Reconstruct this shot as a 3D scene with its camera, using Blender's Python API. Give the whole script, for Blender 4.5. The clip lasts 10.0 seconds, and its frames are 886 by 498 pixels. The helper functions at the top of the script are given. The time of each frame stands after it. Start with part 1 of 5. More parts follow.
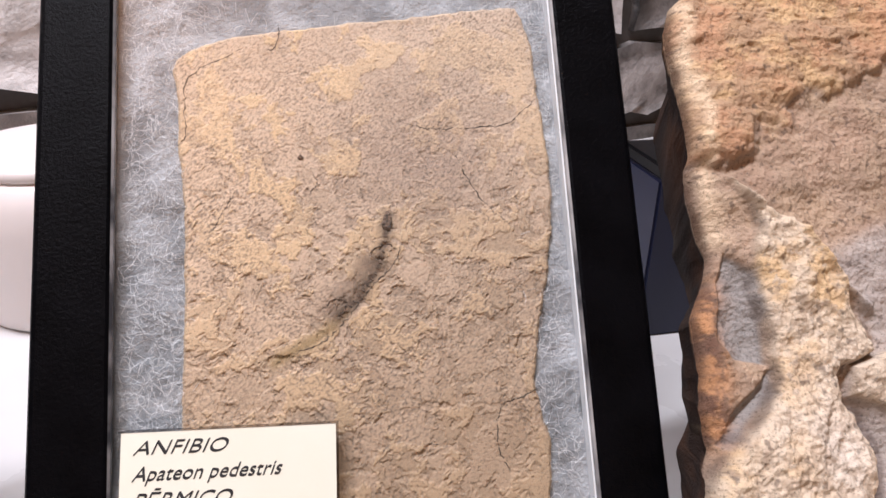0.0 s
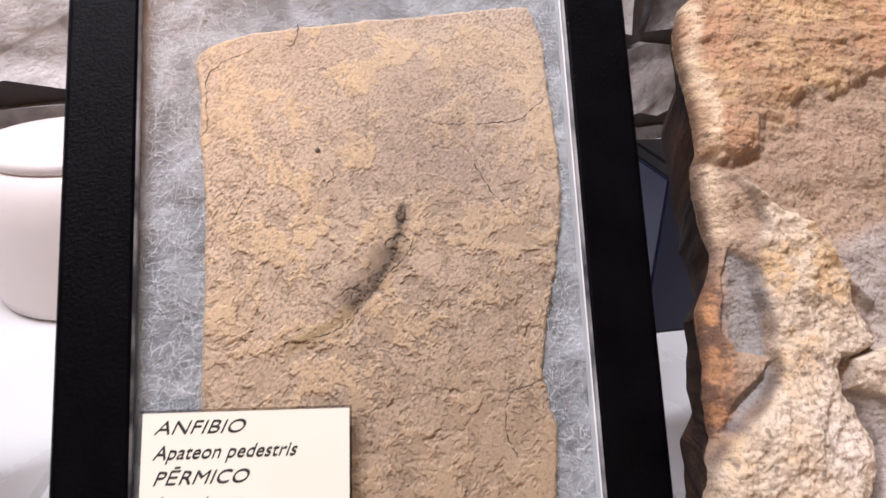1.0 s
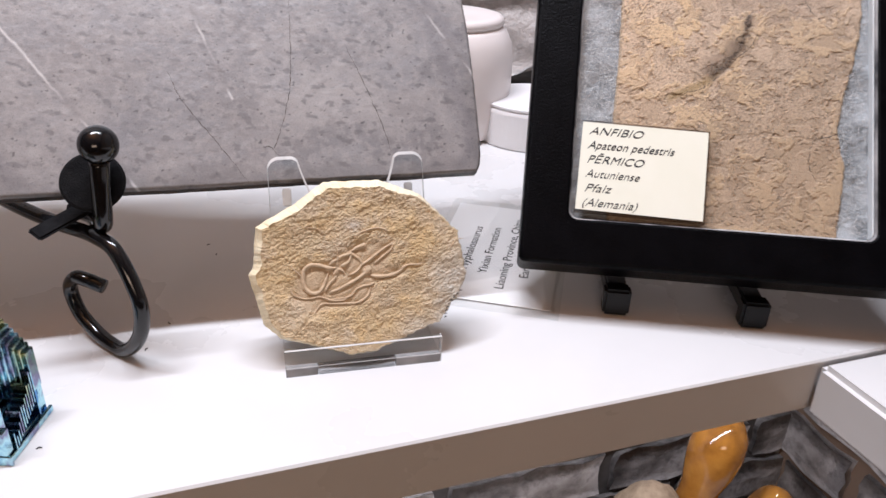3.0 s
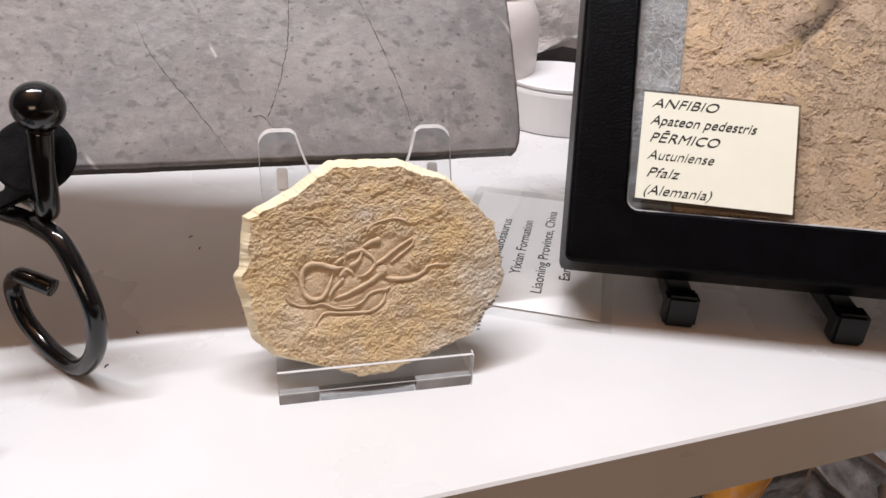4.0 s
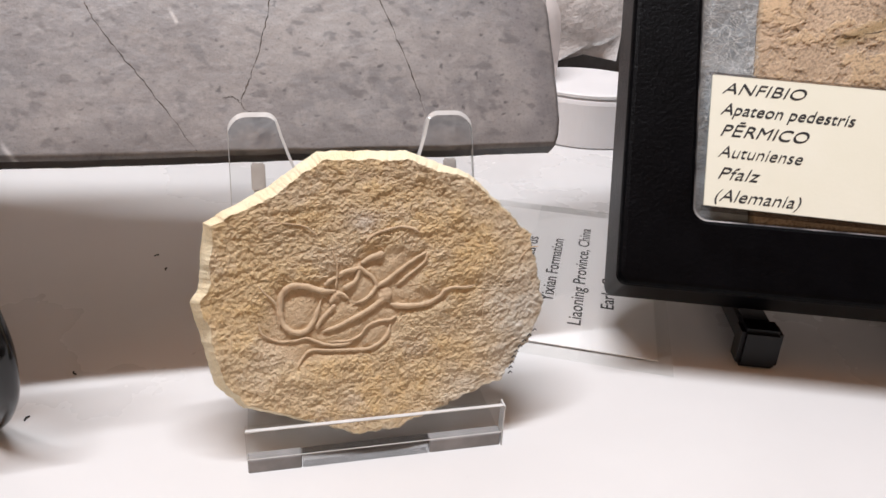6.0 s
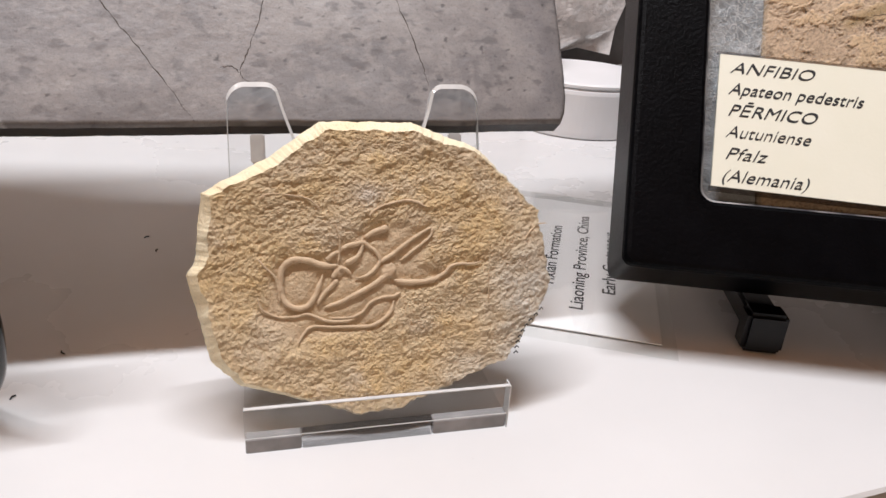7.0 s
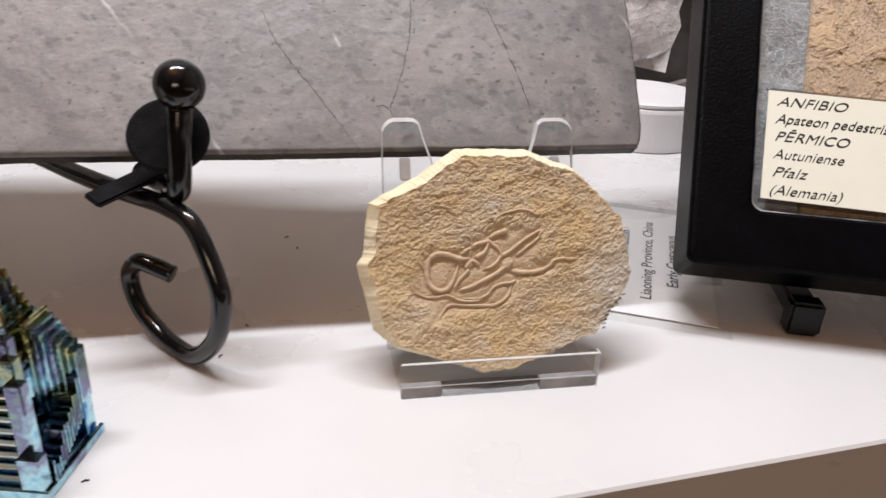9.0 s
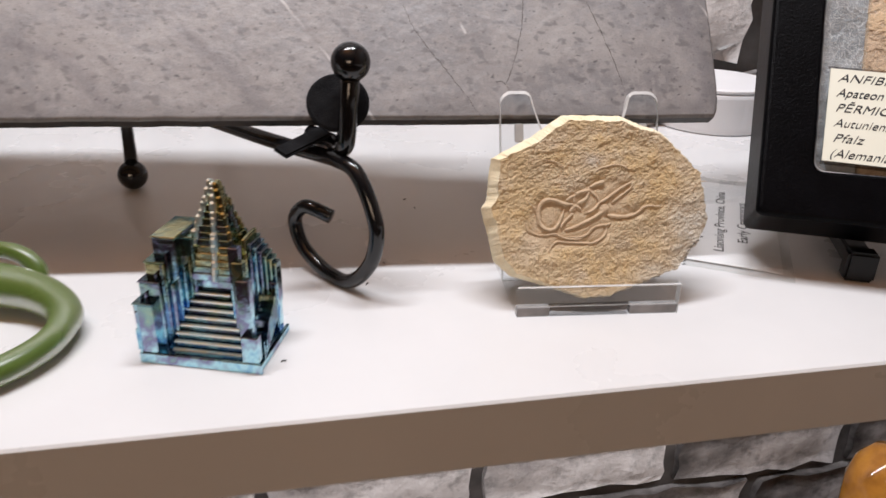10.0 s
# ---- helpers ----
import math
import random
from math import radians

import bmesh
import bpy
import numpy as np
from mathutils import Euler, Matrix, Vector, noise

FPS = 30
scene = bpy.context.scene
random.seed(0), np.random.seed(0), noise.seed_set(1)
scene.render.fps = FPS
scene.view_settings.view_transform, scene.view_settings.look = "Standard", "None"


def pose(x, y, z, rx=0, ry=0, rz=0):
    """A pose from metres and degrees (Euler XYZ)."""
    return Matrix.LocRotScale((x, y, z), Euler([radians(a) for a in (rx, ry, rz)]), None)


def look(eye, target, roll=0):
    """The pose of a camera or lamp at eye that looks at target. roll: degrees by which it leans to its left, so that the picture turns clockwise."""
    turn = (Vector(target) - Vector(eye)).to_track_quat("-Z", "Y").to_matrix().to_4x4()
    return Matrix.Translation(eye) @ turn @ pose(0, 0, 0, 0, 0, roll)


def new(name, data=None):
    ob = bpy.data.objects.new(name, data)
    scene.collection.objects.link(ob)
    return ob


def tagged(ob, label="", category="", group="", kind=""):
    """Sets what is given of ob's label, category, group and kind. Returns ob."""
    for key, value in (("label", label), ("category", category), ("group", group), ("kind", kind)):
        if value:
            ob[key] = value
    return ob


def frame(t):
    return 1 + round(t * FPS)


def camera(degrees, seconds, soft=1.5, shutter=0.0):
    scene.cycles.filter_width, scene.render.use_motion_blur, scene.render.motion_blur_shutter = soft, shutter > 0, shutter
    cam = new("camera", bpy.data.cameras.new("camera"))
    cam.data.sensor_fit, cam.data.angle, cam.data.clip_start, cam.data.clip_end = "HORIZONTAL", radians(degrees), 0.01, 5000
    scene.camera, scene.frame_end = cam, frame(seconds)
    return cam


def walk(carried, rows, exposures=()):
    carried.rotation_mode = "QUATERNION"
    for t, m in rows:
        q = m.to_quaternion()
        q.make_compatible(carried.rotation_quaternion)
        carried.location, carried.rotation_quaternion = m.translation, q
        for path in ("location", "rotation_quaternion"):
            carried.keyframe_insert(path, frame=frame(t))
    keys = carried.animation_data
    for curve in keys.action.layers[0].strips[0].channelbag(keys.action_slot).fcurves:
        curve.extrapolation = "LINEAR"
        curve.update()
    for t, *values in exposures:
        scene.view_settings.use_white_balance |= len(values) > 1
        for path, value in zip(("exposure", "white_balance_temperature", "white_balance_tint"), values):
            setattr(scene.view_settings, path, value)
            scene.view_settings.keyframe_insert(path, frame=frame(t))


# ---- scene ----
cam = camera(62.2, 10.0, shutter=0.3)
# seconds, eye x y z in metres, yaw, pitch, roll in degrees
PATH = [
    (0.0, -0.08343, -0.07591, 0.19895, -33.92, -25.21, 1.43),
    (0.5, -0.08296, -0.07383, 0.19505, -33.75, -25.10, 1.49),
    (1.0, -0.08792, -0.08080, 0.19925, -33.23, -25.21, 1.83),
    (1.4, -0.10400, -0.10380, 0.19560, -31.45, -25.25, 1.90),
    (1.5, -0.10648, -0.11149, 0.19672, -30.54, -25.55, 1.78),
    (1.9, -0.14002, -0.15080, 0.20251, -30.31, -24.75, 2.69),
    (2.0, -0.14944, -0.16257, 0.20320, -28.99, -24.87, 2.41),
    (2.3, -0.18988, -0.18612, 0.19036, -25.10, -24.98, 2.29),
    (2.5, -0.21413, -0.19219, 0.18060, -22.92, -25.73, 2.52),
    (2.7, -0.22571, -0.19373, 0.17474, -21.14, -26.30, 2.52),
    (3.0, -0.22721, -0.18131, 0.16754, -19.94, -26.53, 2.46),
    (4.3, -0.21854, -0.12443, 0.14047, -19.83, -27.05, 3.24),
    (4.5, -0.21885, -0.12271, 0.14222, -19.42, -26.98, 3.08),
    (5.0, -0.21271, -0.10953, 0.13480, -19.64, -26.90, 3.22),
    (5.5, -0.21120, -0.09659, 0.12525, -19.74, -25.89, 3.24),
    (6.0, -0.20852, -0.08686, 0.11666, -19.57, -24.74, 3.08),
    (6.2, -0.21388, -0.08372, 0.11232, -21.54, -24.71, 4.18),
    (7.5, -0.21061, -0.08344, 0.10770, -20.12, -24.13, 3.83),
    (8.0, -0.21004, -0.08572, 0.10564, -19.31, -23.19, 3.26),
    (8.5, -0.22476, -0.10131, 0.11213, -18.11, -23.95, 3.04),
    (8.7, -0.23137, -0.11338, 0.11642, -17.25, -24.18, 2.86),
    (9.0, -0.24635, -0.12201, 0.12697, -17.19, -24.41, 3.04),
    (9.3, -0.25950, -0.13209, 0.12713, -15.93, -24.12, 2.64),
    (9.5, -0.26567, -0.13690, 0.13002, -15.24, -24.41, 2.41),
    (10.0, -0.27793, -0.16969, 0.12940, -12.09, -24.52, 1.72),
]


def view(x, y, z, yaw, pitch, roll):
    a, p = radians(yaw), radians(pitch)
    way = Vector((-math.sin(a) * math.cos(p), math.cos(a) * math.cos(p), math.sin(p)))
    return look((x, y, z), Vector((x, y, z)) + way, roll)


EXPOSURES = [(0.0, 0.16, 5840, 14.5), (1.2, 0.16, 5790, 14.5), (2.0, 0.17, 5540, 13.5), (3.0, 0.09, 5660, 11), (4.4, -0.03, 5980, 9), (7.4, -0.09, 6000, 9), (10.0, -0.08, 5930, 9)]
walk(cam, [(r[0], view(*r[1:])) for r in PATH], EXPOSURES)

# ---- light ----
world = bpy.data.worlds.new("world")
scene.world = world
world.use_nodes = True
world.node_tree.nodes["Background"].inputs[0].default_value = (1.0, 0.74, 0.52, 1)
world.node_tree.nodes["Background"].inputs[1].default_value = 0.015


def area_lamp(name, place, target, power, sx, sy, colour):
    data = bpy.data.lights.new(name, "AREA")
    data.shape, data.size, data.size_y = "RECTANGLE", sx, sy
    data.energy, data.color = power, colour
    ob = new(name, data)
    ob.matrix_world = look(place, target)
    return ob


LAMP_WARM = (1.0, 0.965, 0.94)
area_lamp("strip_lamp", (-0.32, 0.135, 1.30), (-0.32, 0.110, 0), 24.5, 0.95, 0.030, LAMP_WARM)
# Unseen warm fill bounced off the ceiling, lifts the shadows under the slate.
area_lamp("warm_ceiling_fill", (-0.7, -0.25, 1.1), (-0.7, -0.25, 3), 8.0, 0.5, 0.3, (1.0, 0.41, 0.115))
# Added warm fill from the room side, its source out of view.
area_lamp("warm_room_fill", (-0.75, -1.7, 0.45), (-0.2, 0.1, 0.0), 6.6, 0.8, 0.4, (1.0, 0.70, 0.47))
area_lamp("under_shelf_strip", (-0.3, 0.22, -0.0275), (-0.3, 0.22, -1), 4.2, 1.3, 0.012, (1.0, 0.93, 0.90))

# ---- materials ----


def nodes_of(name):
    m = bpy.data.materials.new(name)
    m.use_nodes = True
    return m, m.node_tree.nodes, m.node_tree.links, m.node_tree.nodes["Principled BSDF"]


def noise_node(nt, scale, detail=4.0, rough=0.55, dist=0.0):
    n = nt.new("ShaderNodeTexNoise")
    n.inputs["Scale"].default_value, n.inputs["Detail"].default_value = scale, detail
    n.inputs["Roughness"].default_value, n.inputs["Distortion"].default_value = rough, dist
    return n


def ramp_node(nt, stops):
    r = nt.new("ShaderNodeValToRGB")
    e = r.color_ramp.elements
    while len(e) < len(stops):
        e.new(0.5)
    for el, (p, c) in zip(e, stops):
        el.position, el.color = p, (*c, 1)
    return r


def mix_node(nt, links, fac, a, b, mode="MIX"):
    m = nt.new("ShaderNodeMix")
    m.data_type, m.blend_type = "RGBA", mode
    for sock, val in ((m.inputs[0], fac), (m.inputs[6], a), (m.inputs[7], b)):
        if isinstance(val, (int, float)):
            sock.default_value = val
        elif isinstance(val, tuple):
            sock.default_value = (*val, 1)
        else:
            links.new(val, sock)
    return m.outputs[2]


def surface(name, stops, scale, rough=0.6, metal=0.0, bump=0.0, bump_scale=None, fine=None, bump_dist=0.001, spec=0.5, coat=0.0, rough_var=0.0):
    """A material with mottled colour at one scale, a finer speckle multiplied on it, and a bump."""
    m, nt, links, bsdf = nodes_of(name)
    tex = nt.new("ShaderNodeTexCoord")
    n1 = noise_node(nt, scale, 6)
    links.new(tex.outputs["Object"], n1.inputs["Vector"])
    r = ramp_node(nt, stops)
    links.new(n1.outputs["Fac"], r.inputs[0])
    col = r.outputs[0]
    if fine:
        n2 = noise_node(nt, fine[0], 3, 0.7)
        links.new(tex.outputs["Object"], n2.inputs["Vector"])
        r2 = ramp_node(nt, [(fine[2], (fine[1],) * 3), (fine[3], (1, 1, 1))])
        links.new(n2.outputs["Fac"], r2.inputs[0])
        col = mix_node(nt, links, 1.0, col, r2.outputs[0], "MULTIPLY")
    links.new(col, bsdf.inputs["Base Color"])
    bsdf.inputs["Roughness"].default_value, bsdf.inputs["Metallic"].default_value = rough, metal
    bsdf.inputs["Specular IOR Level"].default_value = spec
    bsdf.inputs["Coat Weight"].default_value = coat
    if rough_var:
        mr = nt.new("ShaderNodeMapRange")
        mr.inputs[3].default_value, mr.inputs[4].default_value = rough - rough_var, rough + rough_var
        links.new(n1.outputs["Fac"], mr.inputs[0])
        links.new(mr.outputs[0], bsdf.inputs["Roughness"])
    if bump:
        nb = noise_node(nt, bump_scale or scale * 6, 5, 0.65)
        links.new(tex.outputs["Object"], nb.inputs["Vector"])
        b = nt.new("ShaderNodeBump")
        b.inputs["Strength"].default_value, b.inputs["Distance"].default_value = bump, bump_dist
        links.new(nb.outputs["Fac"], b.inputs["Height"])
        links.new(b.outputs[0], bsdf.inputs["Normal"])
    return m


WHITE_BOARD = surface("white_board", [(0.35, (0.60, 0.593, 0.593)), (0.65, (0.65, 0.643, 0.643))], 9, 0.28, bump=0.05, bump_scale=900, bump_dist=0.0003, rough_var=0.06)
BLACK_LEATHERETTE = surface("black_leatherette", [(0.3, (0.0010, 0.0010, 0.0014)), (0.7, (0.0028, 0.0028, 0.0038))], 60, 0.34, bump=0.55, bump_scale=900, bump_dist=0.0005, spec=0.045)
BLACK_PLASTIC = surface("black_plastic", [(0.3, (0.003, 0.003, 0.004)), (0.7, (0.006, 0.006, 0.007))], 80, 0.35, bump=0.2, bump_scale=900, bump_dist=0.0003, spec=0.22)
BLACK_ENAMEL = surface("black_enamel", [(0.3, (0.004, 0.004, 0.005)), (0.7, (0.008, 0.008, 0.009))], 60, 0.12, bump=0.15, bump_scale=300, bump_dist=0.0004)
BLACK_FELT = surface("black_felt", [(0.3, (0.003, 0.003, 0.004)), (0.7, (0.010, 0.010, 0.011))], 300, 0.9, spec=0.15, bump=0.8, bump_scale=1500, bump_dist=0.0006)
# Unseen brown back for the slate, added to warm the bounced light.
BOUNCE_BOARD = surface("bounce_board", [(0.3, (0.50, 0.30, 0.13)), (0.7, (0.60, 0.37, 0.17))], 25, 0.9, bump=0.6, bump_scale=200)
CREAM_PAPER = surface("cream_paper", [(0.3, (0.77, 0.765, 0.645)), (0.7, (0.80, 0.795, 0.69))], 40, 0.6, bump=0.05, bump_scale=900)
WHITE_PAPER = surface("white_paper", [(0.3, (0.80, 0.79, 0.80)), (0.7, (0.84, 0.83, 0.84))], 40, 0.6)
INK = surface("ink", [(0.3, (0.012, 0.012, 0.014)), (0.7, (0.025, 0.025, 0.028))], 200, 0.7)
SHALE_EDGE = surface("shale_edge", [(0.3, (0.28, 0.20, 0.13)), (0.7, (0.45, 0.34, 0.23))], 120, 0.8, bump=0.6, bump_scale=700)
FOSSIL_BLACK = surface("fossil_black", [(0.35, (0.025, 0.019, 0.015)), (0.62, (0.20, 0.14, 0.10))], 900, 0.5, bump=0.8, bump_scale=1500)
LIMESTONE_RIM = surface("limestone_rim", [(0.3, (0.66, 0.53, 0.34)), (0.7, (0.74, 0.62, 0.42))], 60, 0.75, bump=0.4, bump_scale=600)
FOSSIL_BUFF = surface("fossil_buff", [(0.3, (0.50, 0.375, 0.245)), (0.7, (0.64, 0.50, 0.34))], 300, 0.85, bump=0.8, bump_scale=900, bump_dist=0.0004)
JAR_GLAZE = surface("white_glaze", [(0.3, (0.74, 0.68, 0.66)), (0.7, (0.80, 0.74, 0.72))], 15, 0.35)
BRICK_PAINT = surface("brick_face", [(0.30, (0.20, 0.18, 0.175)), (0.45, (0.50, 0.46, 0.44)), (0.6, (0.74, 0.70, 0.68))], 13, 0.85, bump=0.8, bump_scale=70, bump_dist=0.004, fine=(60, 0.6, 0.3, 0.5))
# Darker copy of brick_face; the dim corner's shade is in its colour.
BRICK_DIM = surface("dim_brick_face", [(0.30, (0.07, 0.063, 0.06)), (0.45, (0.21, 0.19, 0.18)), (0.62, (0.44, 0.405, 0.39))], 17, 0.85, bump=0.8, bump_scale=70, bump_dist=0.004, fine=(60, 0.6, 0.3, 0.5))
MORTAR = surface("mortar", [(0.3, (0.05, 0.045, 0.043)), (0.7, (0.12, 0.108, 0.103))], 30, 0.9, bump=0.6, bump_scale=120)
COTTON = surface("cotton_batting", [(0.35, (0.22, 0.235, 0.25)), (0.65, (0.44, 0.46, 0.485))], 90, 0.95, bump=1.0, bump_scale=700, bump_dist=0.001)
ROOM_WALL = surface("plaster", [(0.3, (0.19, 0.125, 0.085)), (0.7, (0.24, 0.165, 0.115))], 3, 0.9)
CEILING = surface("ceiling_paint", [(0.3, (0.76, 0.72, 0.68)), (0.7, (0.80, 0.77, 0.73))], 3, 0.9)
ROOM_FLOOR = surface("wood_floor", [(0.3, (0.16, 0.10, 0.06)), (0.7, (0.26, 0.17, 0.10))], 4, 0.5)
NAVY = surface("navy_card", [(0.3, (0.005, 0.007, 0.030)), (0.7, (0.009, 0.012, 0.042))], 30, 0.5)
AMBER = surface("amber_wood", [(0.25, (0.16, 0.06, 0.012)), (0.5, (0.45, 0.19, 0.03)), (0.75, (0.62, 0.30, 0.05))], 25, 0.12, coat=0.6)


def clear(name, colour, rough, ior):
    m, nt, links, bsdf = nodes_of(name)
    bsdf.inputs["Base Color"].default_value = (*colour, 1)
    bsdf.inputs["Roughness"].default_value, bsdf.inputs["IOR"].default_value = rough, ior
    bsdf.inputs["Transmission Weight"].default_value = 1.0
    return m


def sheet_clear(name, tint, gloss):
    """Thin clear sheet: it lets the view through and mirrors a little at its faces."""
    m = bpy.data.materials.new(name)
    m.use_nodes = True
    nt, links = m.node_tree.nodes, m.node_tree.links
    nt.remove(nt["Principled BSDF"])
    tr, gl, mx, lw = nt.new("ShaderNodeBsdfTransparent"), nt.new("ShaderNodeBsdfGlossy"), nt.new("ShaderNodeMixShader"), nt.new("ShaderNodeLayerWeight")
    tr.inputs[0].default_value = (*tint, 1)
    gl.inputs["Roughness"].default_value = gloss
    power, scale = nt.new("ShaderNodeMath"), nt.new("ShaderNodeMath")
    power.operation, power.inputs[1].default_value = "POWER", 5.0
    scale.operation, scale.inputs[1].default_value, scale.inputs[2].default_value = "MULTIPLY_ADD", 0.8, 0.035
    links.new(lw.outputs["Facing"], power.inputs[0])
    links.new(power.outputs[0], scale.inputs[0])
    links.new(scale.outputs[0], mx.inputs[0])
    links.new(tr.outputs[0], mx.inputs[1])
    links.new(gl.outputs[0], mx.inputs[2])
    links.new(mx.outputs[0], nt["Material Output"].inputs[0])
    return m


ACRYLIC = sheet_clear("acrylic", (0.97, 0.972, 0.972), 0.03)
# Opaque pale grey in place of the light caught in clear edges.
ACRYLIC_GLINT = surface("acrylic_glint", [(0.3, (0.50, 0.50, 0.50)), (0.7, (0.66, 0.66, 0.66))], 120, 0.2)
# Opaque grey stands in for the dark refraction of clear acrylic.
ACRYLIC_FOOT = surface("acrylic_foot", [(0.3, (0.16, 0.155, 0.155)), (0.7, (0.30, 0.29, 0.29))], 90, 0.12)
# Smoked tint puts the plaque's shadow and the card's edge shade into clear plastic.
ACRYLIC_SHADED = sheet_clear("acrylic_shaded", (0.72, 0.71, 0.71), 0.05)
PANE = sheet_clear("pane", (0.985, 0.99, 0.985), 0.02)
SILVER = surface("silver_metal", [(0.3, (0.62, 0.62, 0.63)), (0.7, (0.75, 0.75, 0.76))], 200, 0.22, metal=0.45)
GREEN_GLASS = clear("green_glass", (0.105, 0.165, 0.030), 0.30, 1.45)
GREEN_GLASS.node_tree.nodes["Principled BSDF"].inputs["Transmission Weight"].default_value = 0.35


# ---- building helpers ----


def part(name, bm, material, parent=None, label="", smooth=False):
    """Links a bmesh as one mesh object, under a thing or a part if one is given."""
    me = bpy.data.meshes.new(name)
    bm.normal_update()
    bm.to_mesh(me)
    bm.free()
    if smooth:
        me.polygons.foreach_set("use_smooth", [True] * len(me.polygons))
    me.materials.append(material)
    ob = new(name, me)
    if parent is not None:
        ob.parent = parent
    if label:
        tagged(ob, label)
    return ob


def thing(name, m, label, category, group="", kind=""):
    ob = new(name)
    ob.empty_display_size = 0.02
    ob.matrix_world = m
    return tagged(ob, label, category, group, kind)


def basis(origin, yaw, lean):
    """x along the thing's width, y up its leaning face, z out of the face. yaw, lean: degrees."""
    return Matrix.Translation(origin) @ pose(0, 0, 0, 0, 0, yaw) @ pose(0, 0, 0, 90 - lean, 0, 0)


def box_bm(x0, x1, y0, y1, z0, z1, bevel=0.0, segments=2):
    bm = bmesh.new()
    bmesh.ops.create_cube(bm, size=1, matrix=Matrix.Translation(((x0 + x1) / 2, (y0 + y1) / 2, (z0 + z1) / 2)) @ Matrix.Diagonal((x1 - x0, y1 - y0, z1 - z0, 1)))
    if bevel:
        bmesh.ops.bevel(bm, geom=bm.edges[:], offset=bevel, segments=segments, affect="EDGES")
    return bm


def lathe_bm(profile, steps=48):
    """Turns (radius, height) pairs round z."""
    bm = bmesh.new()
    rings = [[bm.verts.new((r * math.cos(2 * math.pi * i / steps), r * math.sin(2 * math.pi * i / steps), z)) for i in range(steps)] for r, z in profile]
    for a, b in zip(rings, rings[1:]):
        for i in range(steps):
            j = (i + 1) % steps
            bm.faces.new((a[i], a[j], b[j], b[i]))
    bm.faces.new(rings[0][::-1])
    bm.faces.new(rings[-1])
    return bm


def spline(points, steps):
    """A smooth line through the points (Catmull-Rom)."""
    ps = [Vector(p) for p in points]
    ps = [ps[0] * 2 - ps[1]] + ps + [ps[-1] * 2 - ps[-2]]
    out = []
    for i in range(1, len(ps) - 2):
        a, b, c, d = ps[i - 1:i + 3]
        for k in range(steps):
            t = k / steps
            out.append(0.5 * ((2 * b) + (c - a) * t + (2 * a - 5 * b + 4 * c - d) * t * t + (3 * b - a - 3 * c + d) * t ** 3))
    out.append(ps[-2])
    return out


def tube_bm(line, radius, sides=10, bm=None, flat=1.0, up=Vector((0, 0, 1))):
    """A round rod along a line; radius is a number or a function of 0..1; flat squeezes it along up."""
    bm = bm or bmesh.new()
    rings, n = [], len(line)
    for i, p in enumerate(line):
        d = (line[min(i + 1, n - 1)] - line[max(i - 1, 0)]).normalized()
        s = d.cross(up)
        if s.length < 1e-4:
            s = d.cross(Vector((1, 0, 0)))
        s.normalize()
        w = s.cross(d).normalized()
        r = radius(i / (n - 1)) if callable(radius) else radius
        rings.append([bm.verts.new(p + s * (r * math.cos(2 * math.pi * k / sides)) + w * (r * flat * math.sin(2 * math.pi * k / sides))) for k in range(sides)])
    for a, b in zip(rings, rings[1:]):
        for k in range(sides):
            j = (k + 1) % sides
            bm.faces.new((a[k], a[j], b[j], b[k]))
    bm.faces.new(rings[0][::-1])
    bm.faces.new(rings[-1])
    return bm


def along(table, x):
    """Linear reading of a table of (x, value) pairs."""
    return float(np.interp(x, [p[0] for p in table], [p[1] for p in table]))


def fbm(x, y, z, scale, octaves=4):
    return noise.fractal(Vector((x, y, z)) * scale, 0.9, 2.1, octaves)


_rng = np.random.RandomState(7)
_perm = np.concatenate([_rng.permutation(512)] * 2)
_grad = _rng.rand(512) * 2 * np.pi


def pnoise(x, y):
    """Gradient noise over arrays, about -0.7 to 0.7."""
    xi, yi = np.floor(x).astype(int), np.floor(y).astype(int)
    xf, yf = x - xi, y - yi

    def corner(dx, dy):
        g = _grad[_perm[_perm[(xi + dx) & 511] + ((yi + dy) & 511)] & 511]
        return np.cos(g) * (xf - dx) + np.sin(g) * (yf - dy)

    u, v = xf ** 3 * (xf * (xf * 6 - 15) + 10), yf ** 3 * (yf * (yf * 6 - 15) + 10)
    return (corner(0, 0) * (1 - u) + corner(1, 0) * u) * (1 - v) + (corner(0, 1) * (1 - u) + corner(1, 1) * u) * v


def nfbm(x, y, scale, octaves=4, seed=0.0, gain=0.5):
    total, amp = 0.0, 1.0
    for k in range(octaves):
        total = total + amp * pnoise(x * scale + seed + 17.3 * k, y * scale + seed * 1.7 - 9.1 * k)
        scale, amp = scale * 2.07, amp * gain
    return total


def sigmoid(v):
    return 1 / (1 + np.exp(-np.clip(v, -40, 40)))


def near_line(x, y, points, width):
    """1 on a broken line, falling to 0 at about width from it."""
    best = np.full(np.shape(x), 1e9)
    for (ax, ay), (bx, by) in zip(points, points[1:]):
        dx, dy = bx - ax, by - ay
        t = np.clip(((x - ax) * dx + (y - ay) * dy) / (dx * dx + dy * dy + 1e-12), 0, 1)
        best = np.minimum(best, np.hypot(x - ax - t * dx, y - ay - t * dy))
    return np.exp(-(best / width) ** 2)


